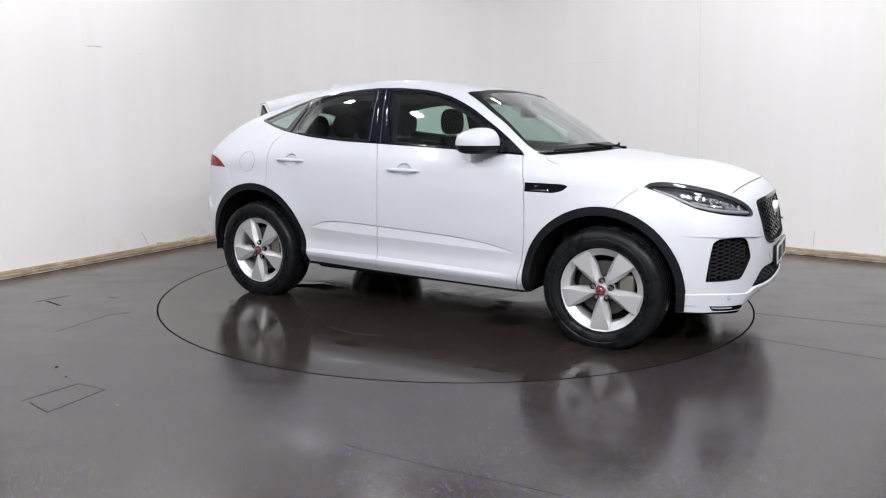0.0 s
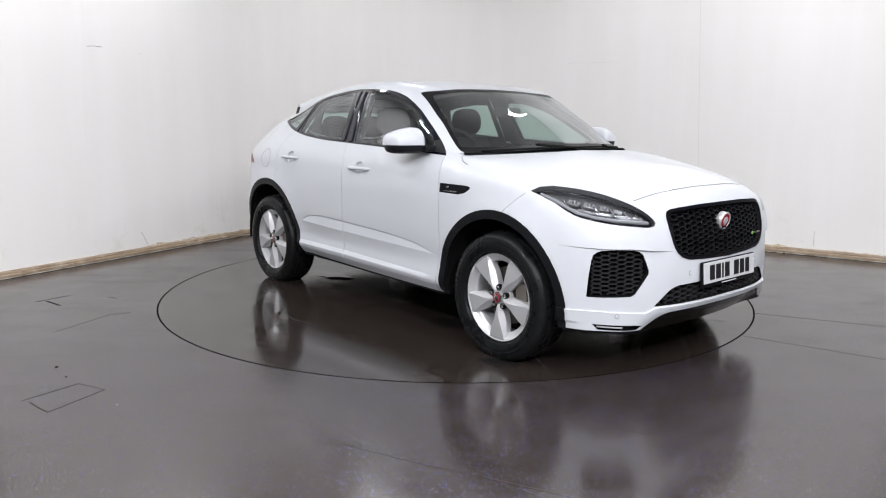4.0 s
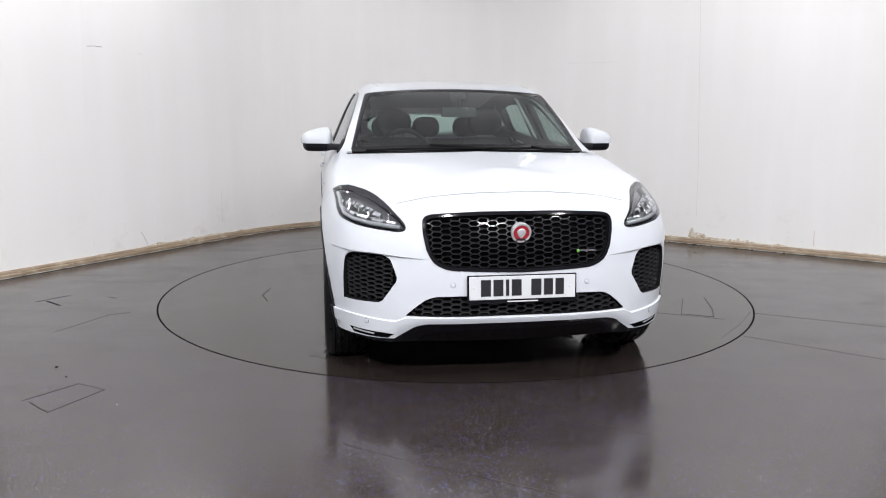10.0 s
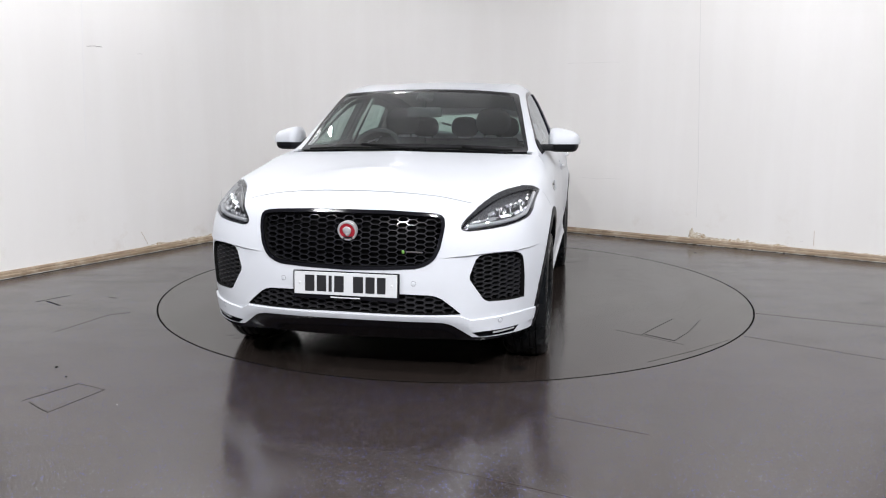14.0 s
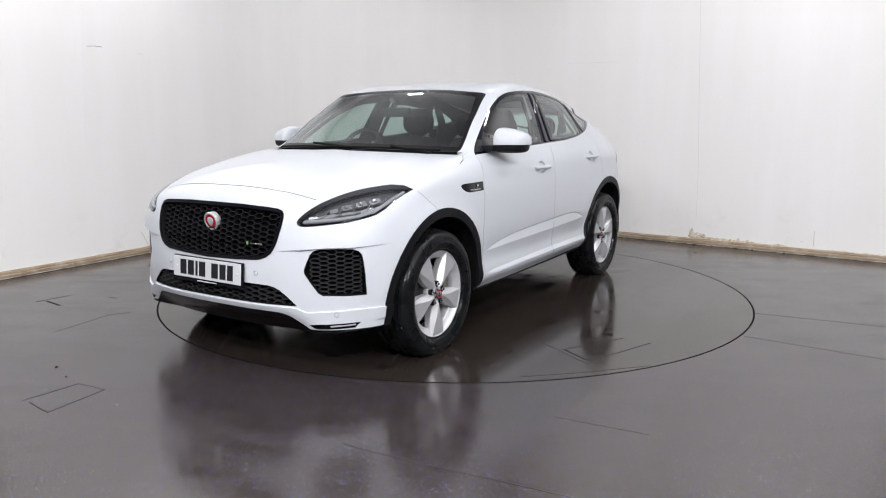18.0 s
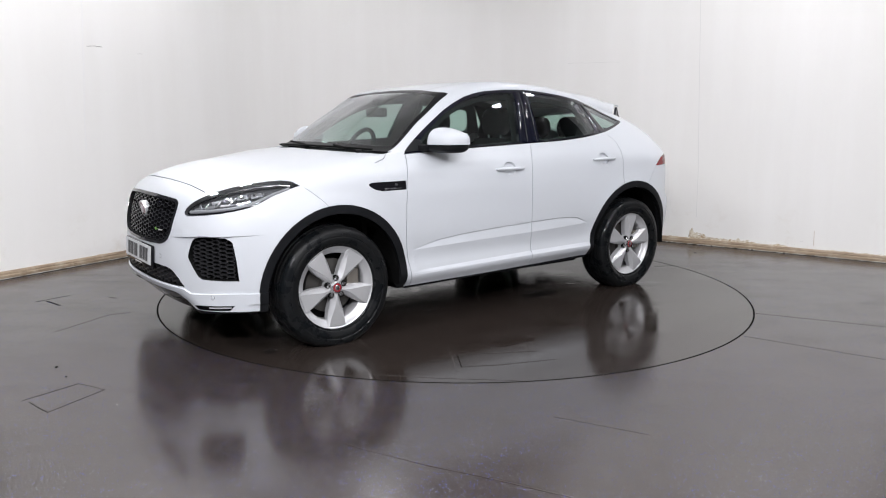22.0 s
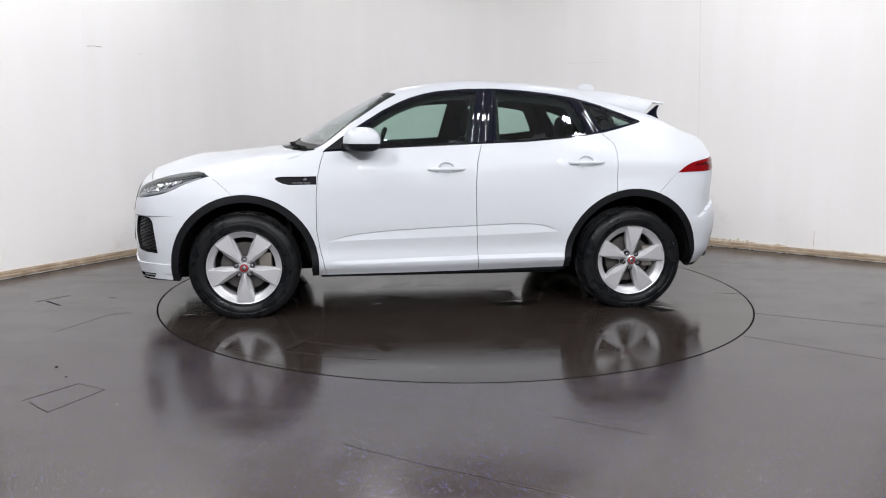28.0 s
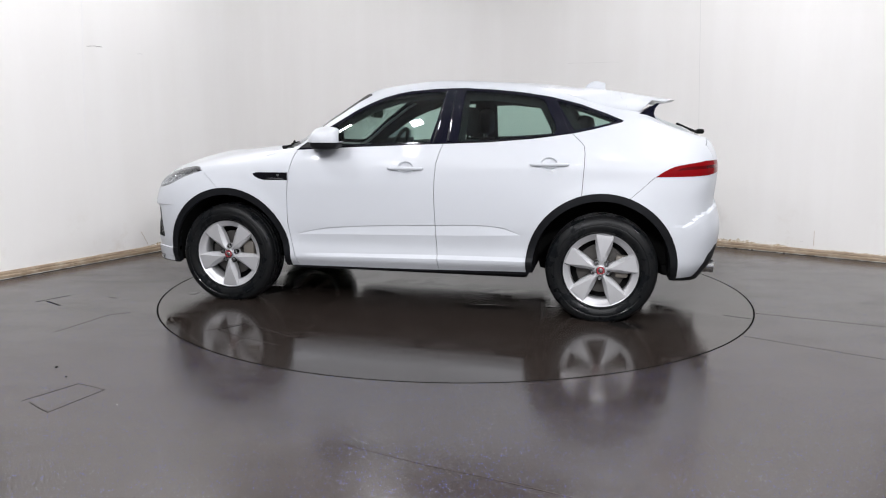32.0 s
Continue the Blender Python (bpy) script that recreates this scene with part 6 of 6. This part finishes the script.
wall_streak("wall_scratch", WALL_W, [(4.44, 1.973), (4.36, 1.981), (4.28, 1.980)], .005, CRACK, "short dark scratch on the white wall", "scratch")
wall_streak("wall_scratch", WALL_W, [(3.90, 1.948), (3.87, 1.952), (3.84, 1.951)], .006, SEAM_GREY, "small scratch on the white wall", "scratch")
wall_streak("wall_crack", WALL_E, wavy(3.127, 1.995, 3.76, 1.984, 8, .004, 1), .0035, SEAM_GREY, "thin horizontal crack in the wall paint")
wall_streak("wall_crack", WALL_E, wavy(3.36, .660, 3.84, .668, 6, .004, 2), .004, SEAM_GREY, "faint horizontal crack in the wall paint")
wall_streak("wall_seam", WALL_E, [(4.62, 2.9), (4.64, 2.5), (4.68, 1.6), (4.72, .8), (4.73, .3)], .005, SEAM_GREY, "thin upright joint in the wall", "joint")
wall_streak("wall_seam", WALL_E, [(5.90, .25), (5.903, .17), (5.905, .10)], .005, SEAM_TAN, "short upright crack above the skirting", "crack")
wall_streak("wall_crack", WALL_W, [(2.90, .55), (2.905, .38), (2.90, .20)], .004, SEAM_GREY, "thin upright crack in the wall")


def plaster_patch(name, way, heights, seed, label):
    """Broken plaster above the skirting: a ragged bare strip under lifted flakes of paint. heights: (s, height) along the wall."""
    rnd = random.Random(seed)
    bm = bmesh.new()
    s0, s1 = heights[0][0], heights[-1][0]
    n = max(12, int((s1 - s0) / .011))
    cols = []
    jag = 0.0
    for i in range(n + 1):
        s = s0 + (s1 - s0) * i / n
        jag = .6 * jag + rnd.uniform(-.5, .5)
        h = float(np.interp(s, [p[0] for p in heights], [p[1] for p in heights])) * max(.25, 1.25 + .55 * jag)
        cols.append([bm.verts.new(wall_point(way, s, .058 + h * k / 4, .0025 + rnd.uniform(0, .007) * (1 - .2 * k))) for k in range(5)])
    for p, q in zip(cols, cols[1:]):
        for k in range(4):
            bm.faces.new((p[k], p[k + 1], q[k + 1], q[k]))
    bmesh.ops.recalc_face_normals(bm, faces=bm.faces)
    strip = tagged(part(name, bm, BARE, smooth=False), label, "plaster", kind="structure")
    # flakes of paint that curl away along the upper edge
    bm = bmesh.new()
    rnd = random.Random(seed + 100)
    s = s0
    while s < s1:
        w = rnd.uniform(.012, .045)
        h = float(np.interp(s, [p[0] for p in heights], [p[1] for p in heights]))
        if h > .006 and rnd.random() < .4:
            zt = .058 + h * rnd.uniform(.85, 1.25)
            drop = rnd.uniform(.004, .012)
            curl = rnd.uniform(.003, .007)
            a = [wall_point(way, s, zt + rnd.uniform(0, .006), .0015), wall_point(way, s + w, zt + rnd.uniform(-.006, .006), .0015)]
            b = [wall_point(way, s + w * rnd.uniform(.6, 1), zt - drop, curl), wall_point(way, s + w * rnd.uniform(0, .4), zt - drop * rnd.uniform(.6, 1.2), curl)]
            front = [bm.verts.new(p) for p in a + b]
            back = [bm.verts.new(p - Vector((0, 0, .0012))) for p in a + b]
            bm.faces.new(front)
            bm.faces.new(back[::-1])
            for k in range(4):
                bm.faces.new((front[k], back[k], back[(k + 1) % 4], front[(k + 1) % 4]))
        s += w * rnd.uniform(.7, 1.4)
    bmesh.ops.recalc_face_normals(bm, faces=bm.faces)
    tagged(part("paint_flakes", bm, WALL, strip, "curled flakes of white paint", smooth=False), kind="stuff")
    return strip


plaster_patch("bare_plaster", WALL_E, [(4.40, .004), (4.47, .012), (4.58, .008), (4.66, .010)], 5, "flaking plaster above the skirting")
plaster_patch("bare_plaster", WALL_E, [(4.665, .055), (4.69, .085), (4.72, .055), (4.79, .050), (4.86, .030), (5.0, .020), (5.18, .034), (5.33, .022), (5.45, .010), (5.55, .020), (5.66, .012)], 6, "broken bare plaster with a tall torn flake above the skirting")
plaster_patch("bare_plaster", WALL_E, [(5.66, .010), (5.75, .004), (5.93, .003), (6.05, .010), (6.25, .012), (6.7, .006), (7.2, .010)], 7, "thin strip of flaking plaster above the skirting")
plaster_patch("bare_plaster", WALL_W, [(2.55, .006), (2.66, .018), (2.74, .005), (2.90, .014), (3.05, .020), (3.2, .010), (3.34, .022), (3.5, .012)], 8, "flaking bare plaster above the skirting")
plaster_patch("bare_plaster", WALL_W, [(3.52, .012), (3.62, .008), (3.80, .024), (3.90, .010), (4.25, .005), (4.5, .008)], 10, "flaking bare plaster above the skirting")
wall_streak("wall_crack", WALL_E, [(4.655, .075), (4.672, .115), (4.690, .155), (4.700, .168)], .007, CRACK, "dark torn edge of plaster")
wall_streak("wall_crack", WALL_W, wavy(3.92, .09, 3.99, .22, 5, .006, 41), .004, SEAM_TAN, "thin branching crack in the wall paint")
for k in range(5):
    s_at, z_at = 5.66 + .036 * (k % 5) + .01 * math.sin(9 * k), .095 + .028 * (k // 3) + .008 * math.sin(5 * k)
    wall_streak("wall_nick", WALL_E, [(s_at, z_at), (s_at + .012, z_at + .004)], .006, SEAM_GREY, "small nick in the wall plaster", "nick", .0012)
SEALANT = Mat("pale_sealant", (.56, .53, .48), .6)
SEALANT.put(SEALANT.ramp(SEALANT.noise(9.0, 5.0, .7), [(.40, (.20, .16, .12)), (.55, (.58, .55, .50))]), "Base Color")
for path, nm in (([FAR_L, ARC[0]], "west"), (ARC, "corner"), ([ARC[-1], FAR_R], "east")):
    tagged(part("baseboard_foot_" + nm, strip_bm(path, 0.003, .0088, -.0395, -.0006), SEALANT.m, smooth=False), "pale sealant line at the foot of the skirting", "trim", kind="structure")
    tagged(part("baseboard_gap_" + nm, strip_bm(path, 0.0004, .0030, -.044, -.0006), SEAM, smooth=False), "dark gap under the skirting board", "trim", kind="structure")
rnd = random.Random(31)
for k in range(9):
    far = 4.9 + 1.9 * rnd.random() if k < 7 else 3.4 + rnd.random()
    chip_at = wall_point(WALL_E, far, .006, .042)
    bm = box_bm((rnd.uniform(.008, .022), .006, .007), (0, 0, 0), .002, 1)
    bmesh.ops.transform(bm, matrix=Matrix.Translation(chip_at) @ Matrix.Rotation(math.atan2(WALL_E.y, WALL_E.x), 4, "Z"), verts=bm.verts)
    tagged(part("baseboard_chip", bm, SEAM, smooth=False), "black chip in the foot of the skirting", "chip", kind="structure")


def floor_line(name, pts, width, material, label, parent=None, category="seam", height=.0012):
    bm = bmesh.new()
    line = ribbon(pts, width)
    n = len(pts)
    z0 = -.0005
    a = [bm.verts.new((x, y, height)) for x, y in line]
    b = [bm.verts.new((x, y, z0)) for x, y in line]
    for i in range(n - 1):
        j = 2 * n - 1 - i
        bm.faces.new((a[i], a[i + 1], a[j - 1], a[j]))
    for i in range(2 * n):
        k = (i + 1) % (2 * n)
        bm.faces.new((a[i], b[i], b[k], a[k]))
    bmesh.ops.recalc_face_normals(bm, faces=bm.faces)
    ob = part(name, bm, material, parent, smooth=False)
    if parent is None:
        tagged(ob, label, category, kind="structure")
    else:
        tagged(ob, label)
    return ob


# an access panel cut in the vinyl, its corners a little open
floor_line("floor_seam", [(-2.038, -2.531), (-1.96, -2.41), (-1.886, -2.292)], .005, SEAM_SOFT, "cut seam of a floor access panel")
floor_line("floor_seam", [(-1.886, -2.292), (-1.80, -2.332), (-1.717, -2.375)], .0024, SEAM_PALE, "cut seam of a floor access panel")
floor_line("floor_seam", [(-1.717, -2.375), (-1.77, -2.50), (-1.838, -2.663)], .0045, SEAM_SOFT, "cut seam of a floor access panel")
floor_line("floor_seam", [(-1.99, -2.545), (-1.90, -2.62), (-1.838, -2.663)], .0045, SEAM_SOFT, "cut seam of a floor access panel")
floor_line("floor_seam", [(-3.06, -.62), (-2.917, -.407)], .010, SEAM_SOFT, "open slit in the vinyl floor")
floor_line("floor_seam", [(-2.99, -.595), (-2.827, -.719)], .012, SEAM, "open slit in the vinyl floor")
floor_line("floor_seam", [(-2.60, -.45), (-2.52, -.49)], .008, SEAM_SOFT, "short slit in the vinyl floor")
floor_line("floor_seam", [(-2.50, -1.38), (-2.36, -.97), (-2.24, -.90)], .0036, SEAM_PALE, "faint welded seam in the vinyl floor")
floor_line("floor_seam", [(-.45, -2.96), (-.369, -3.009), (-.091, -3.151), (.164, -3.258), (.5, -3.42)], .0030, SEAM_PALE, "faint pale seam in the vinyl floor")
floor_line("floor_seam", [(.45, -2.66), (.568, -2.715), (.832, -2.845)], .0030, SEAM_PALE, "thin faint seam in the vinyl floor")
floor_line("floor_seam", [(1.80, -1.36), (2.3, -1.72), (3.6, -2.6)], .0024, SEAM_PALE, "faint pale seam in the vinyl floor")
floor_line("floor_seam", [(2.10, -.80), (2.8, -1.12), (3.7, -1.5)], .0021, SEAM_PALE, "faint pale seam in the vinyl floor")
floor_line("floor_seam", [(3.55, .10), (3.9, -.02), (4.6, -.25)], .0030, SEAM_PALE, "faint pale seam in the vinyl floor")
for x, y, r, mat in ((-2.133, -2.047, .010, SEAM), (-2.003, -2.194, .006, SEAM), (-1.566, -2.569, .004, PLATE_WHITE), (2.46, 1.62, .02, SEAM_SOFT)):
    bm = lathe_bm([(.0001, -.001), (r, -.001), (r * .7, .003), (.0001, .004)], 10, "Z")
    ob = tagged(part("floor_speck", bm, mat, smooth=False), "small bit of dirt on the vinyl floor", "speck")
    ob.location = (x, y, 0)

# cut panel and slits in the turntable's own covering
floor_line("panel_seam", [(1.03, 1.24), (1.12, 1.39), (1.27, 1.63)], .006, SEAM_PALE, "pale raised seam", TABLE)
floor_line("panel_seam", [(1.10, 1.42), (1.204, 1.585)], .005, SEAM, "dark open slit", TABLE)
floor_line("panel_seam", [(1.204, 1.585), (1.0, 1.69), (.69, 1.80)], .005, SEAM_SOFT, "thin dark cut", TABLE)
floor_line("panel_seam", [(1.11, 1.40), (.90, 1.51), (.68, 1.63)], .004, SEAM_SOFT, "thin dark cut", TABLE)
floor_line("panel_seam", [(1.65, 1.40), (1.40, 1.66), (1.105, 1.922)], .005, SEAM_PALE, "pale scuffed edge", TABLE)
floor_line("panel_seam", [(-1.99, .462), (-2.08, .500), (-2.18, .528)], .005, SEAM_SOFT, "thin dark slit", TABLE)
floor_line("panel_seam", [(.30, -1.45), (.10, -1.50), (-.12, -1.46)], .006, SEAM_SOFT, "thin dark slit", TABLE)
for t0, t1, w, mat in ((0, 359, .010, SEAM),):
    pts = [((DISC_R + .004) * math.cos(radians(a)), (DISC_R + .004) * math.sin(radians(a))) for a in range(t0, t1 + 2, 3)]
    floor_line("floor_groove", pts, w, mat, "dark groove round the turntable", None, "groove", .0006)


def puddle(name, x, y, r, seed, parent=None):
    """A thin film of water with a ragged edge."""
    rnd = random.Random(seed)
    bm = bmesh.new()
    ring = []
    n = 36
    k1, k2, p1, p2 = rnd.uniform(.12, .3), rnd.uniform(.06, .16), rnd.uniform(0, 6), rnd.uniform(0, 6)
    for i in range(n):
        a = 2 * math.pi * i / n
        q = r * (1 + k1 * math.sin(2 * a + p1) + k2 * math.sin(5 * a + p2) + rnd.uniform(-.06, .06))
        ring.append((x + q * math.cos(a) * 1.6, y + q * math.sin(a)))
    mid = bm.verts.new((x, y, .0010))
    inner = [bm.verts.new((x + (px - x) * .85, y + (py - y) * .85, .0009)) for px, py in ring]
    outer = [bm.verts.new((px, py, .0003)) for px, py in ring]
    for i in range(n):
        j = (i + 1) % n
        bm.faces.new((mid, inner[i], inner[j]))
        bm.faces.new((inner[i], outer[i], outer[j], inner[j]))
    bmesh.ops.recalc_face_normals(bm, faces=bm.faces)
    return part(name, bm, WATER, parent, "thin film of water")


WATER = Mat("water_film", (.012, .011, .0105), .03, 0.0, .5).m
for k, (x, y, r) in enumerate(((1.72, .80, .035), (-1.0, .60, .03), (.45, .62, .025), (1.16, .52, .12), (-1.18, -.46, .13), (.62, -.66, .10), (-.55, .70, .09), (1.42, -.96, .07), (-1.52, .98, .08))):
    puddle("water_puddle", x + CAR_X, y + CAR_Y, r, 20 + k, TABLE)


# ceiling lamps, known and added alike: a white frame round a lit panel
def ceiling_lamp_or_fill(x, y):
    base = new("ceiling_lamp_or_fill")
    base.location = (x, y, CEIL_Z)
    tagged(base, "small square white ceiling lamp, lit, one of a set partly added as unseen fill", "lamp", "ceiling lamps")
    a = LAMP_SIZE[0] / 2
    part("diffuser", box_bm((2 * a, 2 * a, .012), (0, 0, -.056), .0), E_PANEL, base, "lit diffuser panel", smooth=False)
    for sx, sy, lx, ly in ((1, 0, .02, 2 * a + .04), (-1, 0, .02, 2 * a + .04), (0, 1, 2 * a, .02), (0, -1, 2 * a, .02)):
        part("frame", box_bm((lx, ly, .07), (sx * (a + .01), sy * (a + .01), -.035), .003, 1), CEILING, base, smooth=False)
    return base


FIRST_LAMP = ceiling_lamp_or_fill(*LAMP_AND_FILL_SPOTS[0][:2])
for spot in LAMP_AND_FILL_SPOTS[1:]:
    copy_thing(FIRST_LAMP, pose(spot[0], spot[1], CEIL_Z))


# ================= motion of the turntable and the car =================
def motions():
    for thing, dx, dy in ((TABLE, 0.0, 0.0), (CAR, CAR_X, CAR_Y)):
        rows = []
        for k in range(0, 33):
            m = pose(0, 0, 0, 0, 0, heading(k)) @ Matrix.Translation((dx, dy, 0))
            rows.append((float(k), m))
        walk(thing, rows)


motions()
